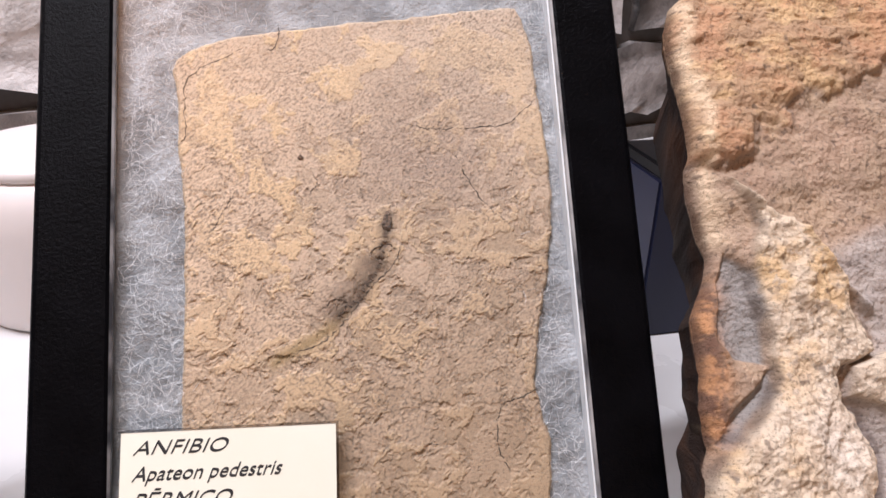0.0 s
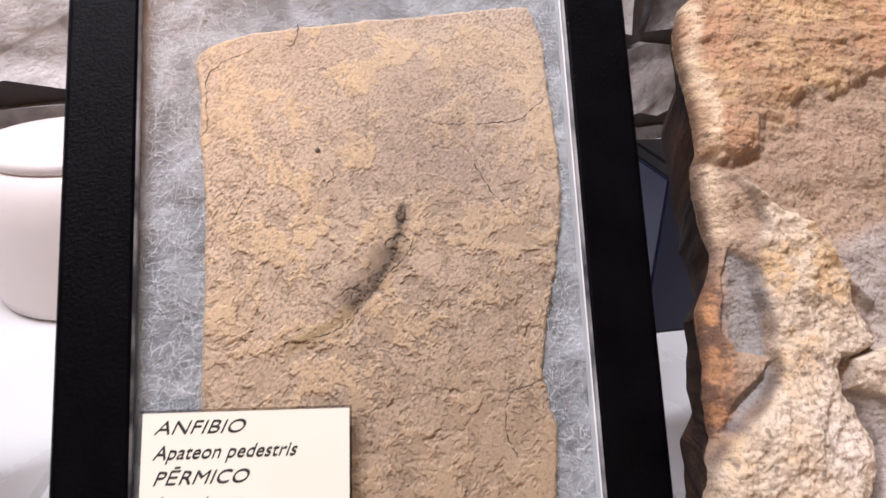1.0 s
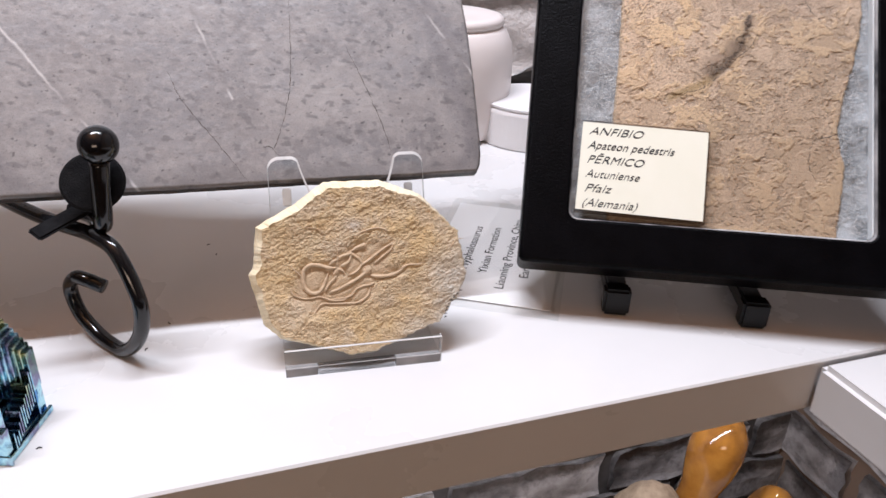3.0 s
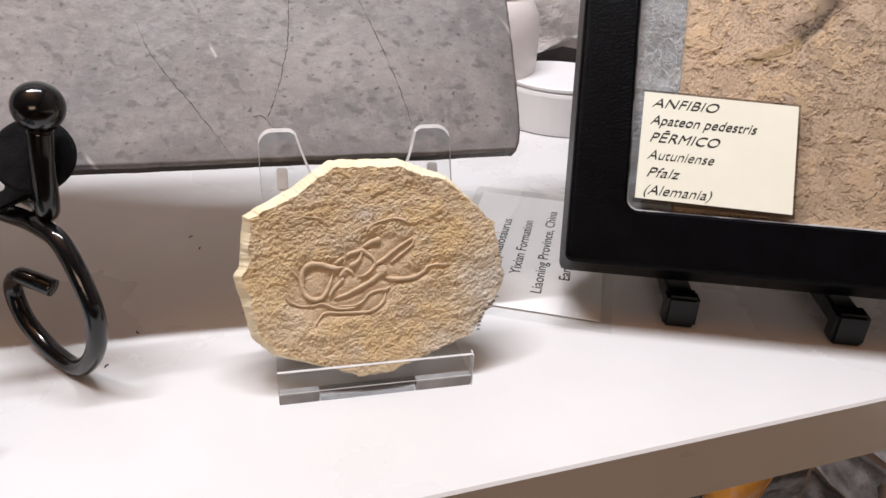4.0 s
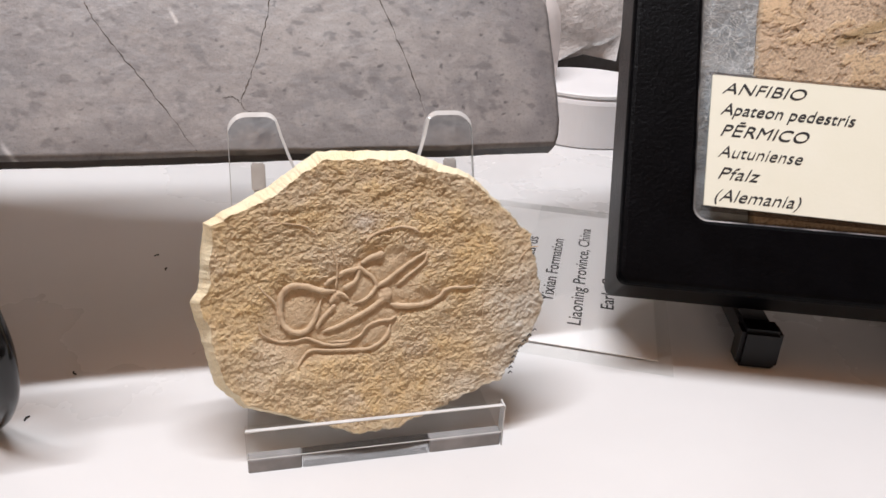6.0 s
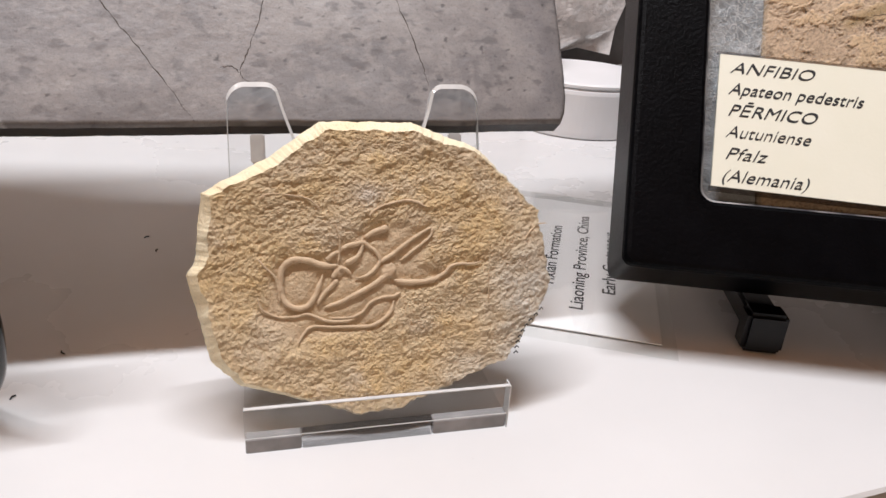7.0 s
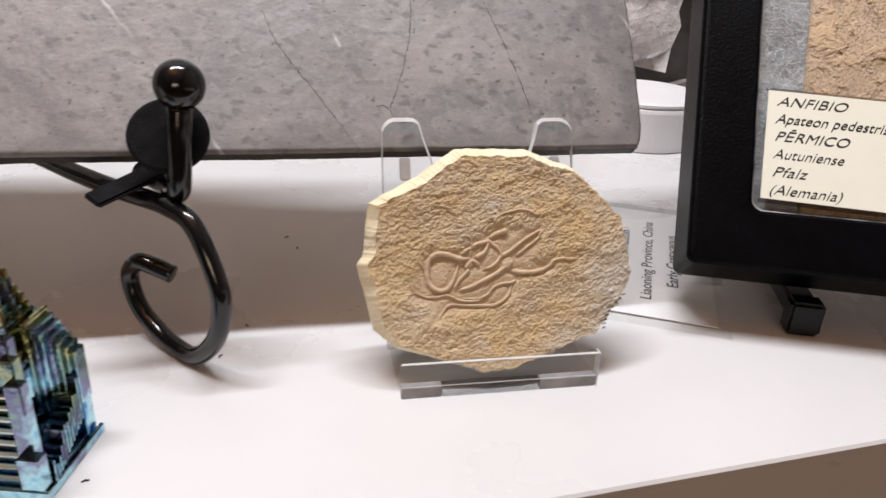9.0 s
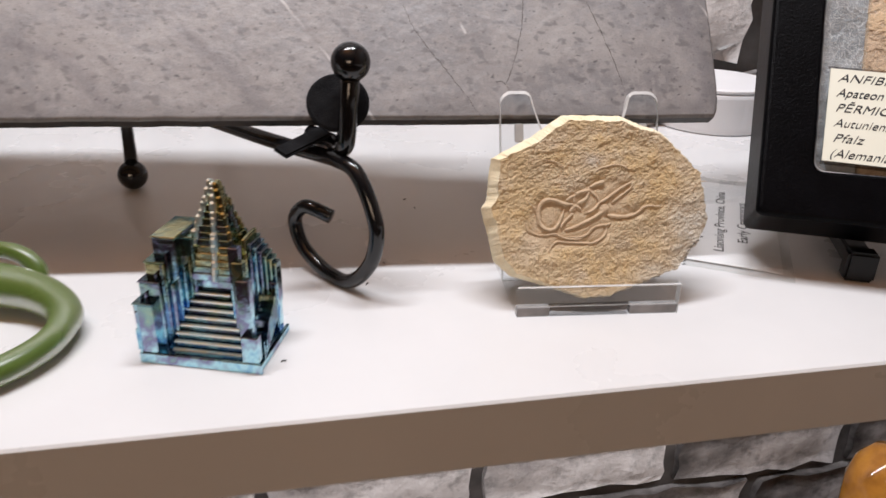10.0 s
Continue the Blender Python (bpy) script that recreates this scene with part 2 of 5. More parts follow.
def within(x, y, corners, soft):
    """1 inside a closed outline, 0 outside, over a margin of about soft."""
    best, odd = np.full(np.shape(x), 1e9), np.zeros(np.shape(x), bool)
    for (ax, ay), (bx, by) in zip(corners, corners[1:] + corners[:1]):
        dx, dy = bx - ax, by - ay
        t = np.clip(((x - ax) * dx + (y - ay) * dy) / (dx * dx + dy * dy + 1e-12), 0, 1)
        best = np.minimum(best, np.hypot(x - ax - t * dx, y - ay - t * dy))
        odd ^= ((ay > y) != (by > y)) & (x < dx * (y - ay) / (dy if abs(dy) > 1e-9 else 1e-9) + ax)
    return sigmoid(np.where(odd, best, -best) * 4 / soft)


def blend(a, b, t):
    t = np.clip(t, 0, 1)[..., None]
    return np.asarray(a) * (1 - t) + np.asarray(b) * t


def sheet(name, X, Y, Z, tone, material, parent, closed=False, label=""):
    """A mesh from a grid of places, with a colour at each; closed joins the last column to the first."""
    ny, nx = X.shape
    me = bpy.data.meshes.new(name)
    idx = np.arange(ny * nx).reshape(ny, nx)
    nxt = np.roll(idx, -1, axis=1) if closed else idx[:, 1:]
    cur = idx if closed else idx[:, :-1]
    quads = np.stack([cur[:-1], nxt[:-1], nxt[1:], cur[1:]], axis=-1).reshape(-1, 4)
    me.vertices.add(ny * nx)
    me.vertices.foreach_set("co", np.stack([X, Y, Z], axis=-1).astype(np.float32).ravel())
    me.loops.add(quads.size)
    me.loops.foreach_set("vertex_index", quads.astype(np.int32).ravel())
    me.polygons.add(len(quads))
    me.polygons.foreach_set("loop_start", np.arange(0, quads.size, 4, dtype=np.int32))
    me.polygons.foreach_set("use_smooth", [True] * len(quads))
    me.update(calc_edges=True)
    layer = me.color_attributes.new("tone", "FLOAT_COLOR", "POINT")
    rgba = np.ones((ny * nx, 4), np.float32)
    rgba[:, :3] = np.asarray(tone).reshape(-1, 3)
    layer.data.foreach_set("color", rgba.ravel())
    me.materials.append(material)
    ob = new(name, me)
    ob.parent = parent
    if label:
        tagged(ob, label)
    return ob


def toned(name, rough, fine=(900, 0.6, 0.3, 0.5), bump=0.6, bump_scale=900, bump_dist=0.0005, spec=0.4):
    """A mineral whose colours lie in the mesh's tone layer, with a speckle and a fine grain on it."""
    m, nt, links, bsdf = nodes_of(name)
    tex, att = nt.new("ShaderNodeTexCoord"), nt.new("ShaderNodeAttribute")
    att.attribute_name = "tone"
    n2 = noise_node(nt, fine[0], 3, 0.7)
    links.new(tex.outputs["Object"], n2.inputs["Vector"])
    r2 = ramp_node(nt, [(fine[2], (fine[1],) * 3), (fine[3], (1, 1, 1))])
    links.new(n2.outputs["Fac"], r2.inputs[0])
    links.new(mix_node(nt, links, 1.0, att.outputs["Color"], r2.outputs[0], "MULTIPLY"), bsdf.inputs["Base Color"])
    bsdf.inputs["Roughness"].default_value, bsdf.inputs["Specular IOR Level"].default_value = rough, spec
    nb = noise_node(nt, bump_scale, 5, 0.65)
    links.new(tex.outputs["Object"], nb.inputs["Vector"])
    b = nt.new("ShaderNodeBump")
    b.inputs["Strength"].default_value, b.inputs["Distance"].default_value = bump, bump_dist
    links.new(nb.outputs["Fac"], b.inputs["Height"])
    links.new(b.outputs[0], bsdf.inputs["Normal"])
    return m


SHALE = toned("shale_toned", 0.75, (1700, 0.50, 0.36, 0.44), 0.45, 1300, 0.0004)
LIMESTONE = toned("limestone_toned", 0.85, (1500, 0.78, 0.3, 0.46), 0.8, 1500, 0.0006)
SLATE = toned("slate_toned", 0.42, (1400, 0.75, 0.3, 0.48), 0.25, 900, 0.0003, 0.5)
SANDSTONE = toned("sandstone_toned", 0.9, (1000, 0.55, 0.32, 0.45), 0.9, 900, 0.0009, 0.25)

WHITE_PLASTIC = surface("white_plastic", [(0.3, (0.74, 0.73, 0.74)), (0.7, (0.80, 0.79, 0.80))], 20, 0.35)

# ---- the setting ----
WALL_Y = 0.392
shelf = part("shelf", box_bm(-1.4, 0.48, 0.0, WALL_Y, -0.0246, 0.0, 0.0008, 1), WHITE_BOARD)
tagged(shelf, "white laminated shelf board along the brick wall", "shelf", kind="structure")
corner = part("corner_shelf", box_bm(0.0015, 0.48, -1.2, -0.0012, -0.0246, 0.0, 0.0025, 2), WHITE_BOARD)
tagged(corner, "white laminated corner shelf board meeting the long shelf", "shelf", kind="structure")
lower = part("lower_shelf", box_bm(-1.4, 0.48, 0.06, WALL_Y, -0.645, -0.62, 0.0008, 1), WHITE_BOARD)
tagged(lower, "white lower shelf board below the display shelf", "shelf", kind="structure")
back = part("wall_north", box_bm(-3.0, 0.5, WALL_Y + 0.003, WALL_Y + 0.12, -1.1, 1.6), MORTAR)
tagged(back, "dark mortar of the pale brick wall", "wall", kind="structure")
for nm, b in (("wall_east", (0.483, 0.6, -3.0, WALL_Y + 0.1, -1.1, 1.6)), ("wall_west", (-3.1, -3.0, -3.0, WALL_Y + 0.1, -1.1, 1.6)), ("wall_south", (-3.1, 0.6, -3.1, -3.0, -1.1, 1.6))):
    tagged(part(nm, box_bm(*b), ROOM_WALL), "plain plaster wall of the room", "wall", kind="structure")
tagged(part("floor", box_bm(-3.1, 0.6, -3.1, WALL_Y + 0.1, -1.2, -1.1), ROOM_FLOOR), "brown wooden floor", "floor", kind="structure")
tagged(part("ceiling", box_bm(-3.1, 0.6, -3.1, WALL_Y + 0.1, 1.6, 1.7), CEILING), "plain ceiling", "ceiling", kind="structure")

# ---- black box with the amphibian ----
BOX_W, BOX_H, BOX_D, RIM = 0.1643, 0.216, 0.0265, 0.0198
BOX_M = basis((-0.1041, 0.0651, 0.0272), -25.0, 35.66)
frame_box = thing("display_box", BOX_M, "black leatherette display box with a glazed window, leaning on an easel", "display box")


def rounded_ring(x0, x1, y0, y1, r, steps=6):
    out = []
    for cx, cy, a0 in ((x1 - r, y0 + r, -90), (x1 - r, y1 - r, 0), (x0 + r, y1 - r, 90), (x0 + r, y0 + r, 180)):
        for k in range(steps + 1):
            a = radians(a0 + 90 * k / steps)
            out.append((cx + r * math.cos(a), cy + r * math.sin(a)))
    return out


def lid_bm():
    """The frame of the lid: a rounded border round a rounded window, with rolled edges and side walls."""
    bm = bmesh.new()
    loops = []
    for ins, z in ((0.0, -0.0240), (0.0, -0.0020), (0.0004, -0.0010), (0.0010, -0.0003), (0.0020, 0.0)):
        loops.append([bm.verts.new((x, y, z)) for x, y in rounded_ring(ins, BOX_W - ins, ins, BOX_H - ins, 0.003)])
    for ins, z, r in ((RIM - 0.0012, 0.0, 0.0052), (RIM, -0.0008, 0.004), (RIM + 0.0002, -0.0022, 0.004)):
        loops.append([bm.verts.new((x, y, z)) for x, y in rounded_ring(ins, BOX_W - ins, ins, BOX_H - ins, r)])
    for a, b in zip(loops, loops[1:]):
        n = len(a)
        for i in range(n):
            j = (i + 1) % n
            bm.faces.new((a[i], a[j], b[j], b[i]))
    return bm


lid = part("lid", lid_bm(), BLACK_LEATHERETTE, frame_box, "black grained leatherette lid")
tray = part("tray", box_bm(0.0012, BOX_W - 0.0012, 0.0012, BOX_H - 0.0012, -BOX_D, -0.0200, 0.001), BLACK_LEATHERETTE, frame_box)


def batting_bm():
    bm = bmesh.new()
    nx, ny = 90, 120
    rows = []
    for j in range(ny + 1):
        row = []
        for i in range(nx + 1):
            x, y = RIM - 0.003 + (BOX_W - 2 * RIM + 0.006) * i / nx, RIM - 0.003 + (BOX_H - 2 * RIM + 0.006) * j / ny
            row.append(bm.verts.new((x, y, -0.0062 + 0.0012 * fbm(x, y, 3, 90))))
        rows.append(row)
    for a, b in zip(rows, rows[1:]):
        for i in range(nx):
            bm.faces.new((a[i], a[i + 1], b[i + 1], b[i]))
    return bm


def lining_bm():
    """The pale cut core of the card round the window."""
    bm, loops = bmesh.new(), []
    for ins, z in ((RIM - 0.0003, -0.00035), (RIM + 0.00025, -0.0009), (RIM + 0.00035, -0.0022)):
        loops.append([bm.verts.new((x, y, z)) for x, y in rounded_ring(ins, BOX_W - ins, ins, BOX_H - ins, 0.004)])
    for a, b in zip(loops, loops[1:]):
        for i in range(len(a)):
            j = (i + 1) % len(a)
            bm.faces.new((a[i], a[j], b[j], b[i]))
    return bm


LINER = surface("liner_paper", [(0.3, (0.70, 0.72, 0.74)), (0.7, (0.80, 0.82, 0.84))], 60, 0.4)
LINING = surface("cut_card", [(0.40, (0.03, 0.03, 0.035)), (0.62, (0.36, 0.35, 0.35))], 40, 0.5)
part("liner", box_bm(BOX_W - RIM - 0.0008, BOX_W - RIM - 0.0001, RIM + 0.002, BOX_H - RIM, -0.0062, -0.0023), LINER, tray, "white paper liner strip")
part("liner", box_bm(BOX_W / 2, BOX_W - RIM - 0.002, RIM + 0.0001, RIM + 0.0007, -0.0062, -0.0023), LINER, tray, "white paper liner strip")
part("window_lining", lining_bm(), LINING, lid, "pale cut edge round the window")
batting = part("batting", batting_bm(), COTTON, frame_box, "white cotton batting", smooth=True)


def fibres_bm():
    """Loose curling cotton fibres along the open strips of batting."""
    rg, bm = random.Random(3), bmesh.new()
    for k in range(2400):
        strip = rg.random()
        if strip < 0.55:
            x, y = rg.uniform(RIM, 0.040), rg.uniform(0.05, BOX_H - RIM)
        elif strip < 0.9:
            x, y = rg.uniform(0.128, BOX_W - RIM), rg.uniform(RIM, BOX_H - RIM)
        else:
            x, y = rg.uniform(RIM, BOX_W - RIM), rg.uniform(0.168, BOX_H - RIM)
        a, bend, z = rg.uniform(0, 6.28), rg.gauss(0, 0.32), rg.uniform(-0.0058, -0.0044)
        line = []
        for _ in range(6):
            line.append(Vector((x, y, z)))
            a += bend + rg.gauss(0, 0.25)
            x, y, z = x + 0.0009 * math.cos(a), y + 0.0009 * math.sin(a), z + rg.gauss(0, 0.00012)
        if all(RIM + 0.0005 < p.x < BOX_W - RIM - 0.0005 and RIM < p.y < BOX_H - RIM for p in line):
            tube_bm(line, 0.00004, 3, bm)
    return bm


FIBRE = surface("cotton_fibre", [(0.3, (0.74, 0.76, 0.78)), (0.7, (0.84, 0.85, 0.87))], 60, 0.9)
tagged(part("fibres", fibres_bm(), FIBRE, batting), "loose white cotton fibres", kind="stuff")
pane = part("pane", box_bm(RIM - 0.001, BOX_W - RIM + 0.001, RIM - 0.001, BOX_H - RIM + 0.001, -0.0022, -0.0012), PANE, lid, "clear pane")
pane.visible_shadow = False

# beige shale slab under the pane
SH_LEFT = [(0.018, 0.0362), (0.063, 0.0361), (0.089, 0.0371), (0.121, 0.0372), (0.137, 0.0357), (0.1525, 0.0356), (0.1605, 0.0342), (0.166, 0.036)]
SH_RIGHT = [(0.018, 0.1305), (0.035, 0.1320), (0.048, 0.1334), (0.055, 0.1332), (0.0667, 0.1301), (0.0836, 0.1334), (0.0959, 0.1365), (0.1052, 0.1383), (0.122, 0.1404), (0.137, 0.1402), (0.15, 0.1391), (0.168, 0.1384), (0.1764, 0.136), (0.181, 0.134)]
SH_TOP = [(0.034, 0.1635), (0.037, 0.1665), (0.0492, 0.1706), (0.0676, 0.1728), (0.0961, 0.1761), (0.134, 0.1800), (0.14, 0.1800)]


CRACKS = [[(0.0966, 0.1443), (0.105, 0.1418), (0.115, 0.1417), (0.1273, 0.1424), (0.134, 0.147), (0.139, 0.1518)],
          [(0.1208, 0.0628), (0.1188, 0.057), (0.1191, 0.0499), (0.1215, 0.045)], [(0.1301, 0.0660), (0.126, 0.064), (0.1208, 0.0628)],
          [(0.0639, 0.1741), (0.063, 0.168), (0.0605, 0.1660)], [(0.054, 0.167), (0.0394, 0.1587), (0.0375, 0.150), (0.0378, 0.141), (0.0351, 0.1377)],
          [(0.0496, 0.1233), (0.0465, 0.117), (0.0437, 0.1127)], [(0.0704, 0.1228), (0.073, 0.126), (0.0715, 0.130)], [(0.0961, 0.1108), (0.0947, 0.1053), (0.0918, 0.1009), (0.0872, 0.0969), (0.0839, 0.0932), (0.0804, 0.0887), (0.0760, 0.0844), (0.0713, 0.0813), (0.0653, 0.0796), (0.0601, 0.0768)],
          [(0.094, 0.0300), (0.1015, 0.0310), (0.106, 0.0360), (0.108, 0.0395)], [(0.112, 0.134), (0.119, 0.121), (0.127, 0.112)]]


def shale_layers(x, y):
    """How much of the upper, middle and lowest flaked layer is left at each place, 0 to 1."""
    wx, wy = 0.83 * x + 0.56 * y + 0.0030 * nfbm(x, y, 55, 4, 31.0), 0.83 * y - 0.56 * x + 0.0030 * nfbm(x, y, 55, 4, 37.0)
    one = sigmoid((nfbm(wx, wy, 52, 6, 3.3, 0.64) - 0.06) * 60)
    two = sigmoid((nfbm(wx, wy, 95, 6, 8.1, 0.64) + 0.10) * 55)
    pits = sigmoid((nfbm(wx, wy, 150, 5, 5.9, 0.66) - 0.32) * 50)
    return one, two, pits


def shale_height(x, y):
    """Thin flaking layers: islets that stand a little proud, pits, and fine grain."""
    one, two, pits = shale_layers(x, y)
    low = 0.42 + 0.58 * sigmoid((0.130 - y) * 90)
    h = 0.0005 * nfbm(x, y, 30, 3, 1.0) + low * (0.00030 * one + 0.00024 * two - 0.00026 * pits)
    return h + 0.00006 * nfbm(x, y, 420, 4, 4.0, 0.65)


def shale_tone(x, y, h):
    one, two, pits = shale_layers(x, y)
    low = 0.40 + 0.60 * sigmoid((0.130 - y) * 90)
    base = blend((0.575, 0.440, 0.325), (0.505, 0.382, 0.282), sigmoid(nfbm(x, y, 20, 4, 2.2, 0.6) * 5))
    right = sigmoid((x - 0.070 + 0.5 * (0.1 - y)) * 60)
    base = blend(base, (0.675, 0.480, 0.265), one * (0.88 - 0.36 * right))
    base = blend(base, (0.385, 0.290, 0.205), (1 - two) * low * (0.42 + 0.40 * right))
    base = blend(base, (0.300, 0.228, 0.170), pits * low * 0.75)
    base = blend(base, (0.60, 0.485, 0.38), sigmoid((y - 0.150) * 70) * sigmoid((x - 0.085) * 60) * 0.6)
    # Light on the left side painted in; lower right darker.
    base = blend(base, (0.68, 0.50, 0.345), sigmoid((0.060 - x + 0.010 * nfbm(x, y, 40, 4, 71.0)) * 110) * 0.55)
    base = blend(base, (0.41, 0.31, 0.215), sigmoid((x - 0.092 + 0.016 * nfbm(x, y, 40, 4, 73.0)) * 80) * sigmoid((0.118 - y) * 80) * 0.5)
    # Shade towards the bottom put into the colour as brown.
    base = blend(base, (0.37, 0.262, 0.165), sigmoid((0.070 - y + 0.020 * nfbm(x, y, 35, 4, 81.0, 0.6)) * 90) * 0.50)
    cloud = np.exp(-(((x - 0.106) / 0.022) ** 2 + ((y - 0.133) / 0.020) ** 2))
    base = blend(base, (0.37, 0.285, 0.225), cloud * (0.38 + 0.5 * sigmoid(nfbm(x, y, 240, 4, 19.0, 0.7) * 9)))
    # dark dashes and specks, thick in the pits and round the cloud, thin on the smooth flakes
    p, q = 0.80 * x + 0.60 * y, 0.80 * y - 0.60 * x
    p2, q2 = 0.35 * x - 0.94 * y, 0.35 * y + 0.94 * x
    bend = 0.0009 * nfbm(x, y, 160, 3, 44.0)
    dash = sigmoid((nfbm(p + bend, q * 1.8, 860, 2, 21.0) - 0.26) * 30)
    dash2 = sigmoid((nfbm(p2 * 1.7 + bend, q2 + bend, 940, 2, 27.0) - 0.27) * 30)
    thick = np.clip(0.42 + 0.8 * cloud + 0.34 * (1 - one) + 0.25 * pits + 1.1 * nfbm(x, y, 28, 3, 9.0), 0.05, 1)
    return blend(base, (0.19, 0.145, 0.110), np.maximum(dash, dash2) * thick * 0.75)


AMPH = [(0.0920, 0.1165), (0.0915, 0.1118), (0.0908, 0.1075), (0.0895, 0.1030), (0.0870, 0.0985), (0.0832, 0.0940), (0.0795, 0.0903), (0.0760, 0.0865), (0.0707, 0.0830), (0.0654, 0.0803), (0.0601, 0.0773)]


def body_stain(x, y, h, tone):
    """The soft grey-brown body film beside the backbone, darkest at the trunk, ochre towards the tail."""
    wob = 0.0009 * nfbm(x, y, 260, 3, 3.0)
    trunk = near_line(x + wob, y, [(0.0914, 0.1110), (0.0903, 0.1070), (0.0888, 0.1025), (0.0858, 0.0972), (0.0815, 0.0925), (0.0776, 0.0890)], 0.0020)
    belly = near_line(x + wob, y, [(0.0868, 0.1035), (0.0832, 0.0985), (0.0788, 0.0938), (0.0755, 0.0905)], 0.0034)
    head = near_line(x, y, [(0.0921, 0.1160), (0.0918, 0.1128)], 0.0018)
    tail = near_line(x, y, AMPH[6:], 0.0017)
    tone = blend(tone, (0.33, 0.235, 0.12), tail * 0.9)
    tone = blend(tone, (0.195, 0.140, 0.100), belly * 0.85 * (0.85 + 0.5 * nfbm(x, y, 300, 3, 1.0)))
    tone = blend(tone, (0.075, 0.052, 0.037), trunk * 0.95 * (0.85 + 0.7 * nfbm(x, y, 420, 3, 5.0)))
    return blend(tone, (0.06, 0.05, 0.045), head * 0.9 * (0.8 + 0.7 * nfbm(x, y, 500, 3, 7.0)))


shale = thing("fossil_slab", BOX_M, "beige flaky shale slab bearing a small dark amphibian skeleton", "fossil")


def shale_sheet():
    nx, ny = 500, 720
    s, r = np.meshgrid(np.linspace(0, 1, nx), np.linspace(0, 1, ny))
    top = np.interp(0.0342 + s * 0.105, *zip(*SH_TOP)) + 0.0007 * nfbm(s * 0.1, s * 0, 160, 4, 2.0)
    y = 0.018 + (top - 0.018) * r
    jag = 0.0009 * nfbm(y * 0, y, 150, 5, 4.0)
    left, right = np.interp(y, *zip(*SH_LEFT)) + 0.5 * jag, np.interp(y, *zip(*SH_RIGHT)) + jag
    x = left + (right - left) * s
    h = shale_height(x, y)
    edge = np.minimum(np.minimum(s, 1 - s) * 0.1, (1 - r) * 0.16)
    z = -0.0042 + h - 0.0012 * np.clip(1 - edge / 0.0012, 0, 1) ** 2
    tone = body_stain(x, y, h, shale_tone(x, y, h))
    tone = blend(tone, (0.52, 0.42, 0.30), np.clip(1 - edge / 0.0010, 0, 1) * 0.5)
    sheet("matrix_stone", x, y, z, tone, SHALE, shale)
    ring = np.concatenate([np.stack([x[0], y[0], z[0]], 1), np.stack([x[:, -1], y[:, -1], z[:, -1]], 1), np.stack([x[-1], y[-1], z[-1]], 1)[::-1], np.stack([x[:, 0], y[:, 0], z[:, 0]], 1)[::-1]])
    X, Y = np.stack([ring[:, 0]] * 3), np.stack([ring[:, 1]] * 3)
    Z = np.stack([ring[:, 2], ring[:, 2] * 0.5 - 0.005, ring[:, 2] * 0 - 0.0105])
    rim = blend((0.42, 0.32, 0.22), (0.26, 0.18, 0.12), sigmoid(nfbm(X + Z, Y, 300, 3, 1.0) * 6))
    sheet("broken_edge", X, Y, Z, rim, SHALE, shale, closed=True)


shale_sheet()


def amphibian():
    """Skull, backbone and small limbs as low relief of their own."""
    def lift(p):
        return Vector((p[0], p[1], -0.0041 + float(shale_height(np.array(p[0]), np.array(p[1])))))
    skull = [(0.0923, 0.1176), (0.0922, 0.1163), (0.0920, 0.1148), (0.0917, 0.1132), (0.0915, 0.1122)]
    part("skull", tube_bm([lift(p) for p in skull], lambda t: along([(0, 0.0004), (0.3, 0.0011), (0.7, 0.0015), (1, 0.0007)], t), 12, flat=0.10), FOSSIL_BLACK, shale, "black arrow-shaped skull", smooth=True)
    bones = [Vector((p.x, p.y, 0)) for p in spline([(x, y, 0) for x, y in AMPH[1:8]], 6)]
    for k in range(2, len(bones) - 4, 2):
        p, q = bones[k], bones[k + 1]
        side = (q - p).normalized().cross(Vector((0, 0, 1)))
        w = 0.0006 if k < 6 else 0.00045
        part("vertebra", tube_bm([lift(p - side * w), lift(p + side * 0.0001), lift(p + side * w)], 0.00022, 6, flat=0.6), FOSSIL_BLACK, shale)
    for limb in ([(0.0900, 0.1078), (0.0882, 0.1072), (0.0870, 0.1060), (0.0872, 0.1048)], [(0.0912, 0.1085), (0.0928, 0.1080), (0.0936, 0.1068)], [(0.0745, 0.0918), (0.0754, 0.0932), (0.0770, 0.0937), (0.0786, 0.0935), (0.0798, 0.0926)], [(0.0765, 0.0926), (0.0772, 0.0918), (0.0770, 0.0908)], [(0.0795, 0.0915), (0.0792, 0.0902), (0.0781, 0.0893)]):
        part("limb", tube_bm([lift(p) for p in limb], 0.00017, 6, flat=0.6), FOSSIL_BLACK, shale)
    part("fleck", tube_bm([lift((0.0679, 0.1337)), lift((0.0687, 0.1340)), lift((0.0696, 0.1336))], lambda t: 0.0003 + 0.0006 * math.sin(math.pi * t), 8, flat=0.4), FOSSIL_BLACK, shale, "small black fleck")


amphibian()


def hairline(parent, material, pts, lift, seed, width, name="crack"):
    """A jagged hairline crack laid along a surface, thick and thin by turns."""
    rg = random.Random(seed)
    line = spline([(a, b, 0) for a, b in pts], 9)
    line = [Vector((p.x + rg.gauss(0, width * 1.1), p.y + rg.gauss(0, width * 1.1), 0)) for p in line]
    line = [Vector((p.x, p.y, lift(p.x, p.y))) for p in line]
    n = len(line)
    wid = [width * (0.35 + rg.random()) * min(1, 0.25 + 4 * min(k, n - 1 - k) / n) for k in range(n)]
    return part(name, tube_bm(line, lambda t: wid[min(n - 1, int(t * (n - 1) + 0.5))], 6, flat=0.5), material, parent)


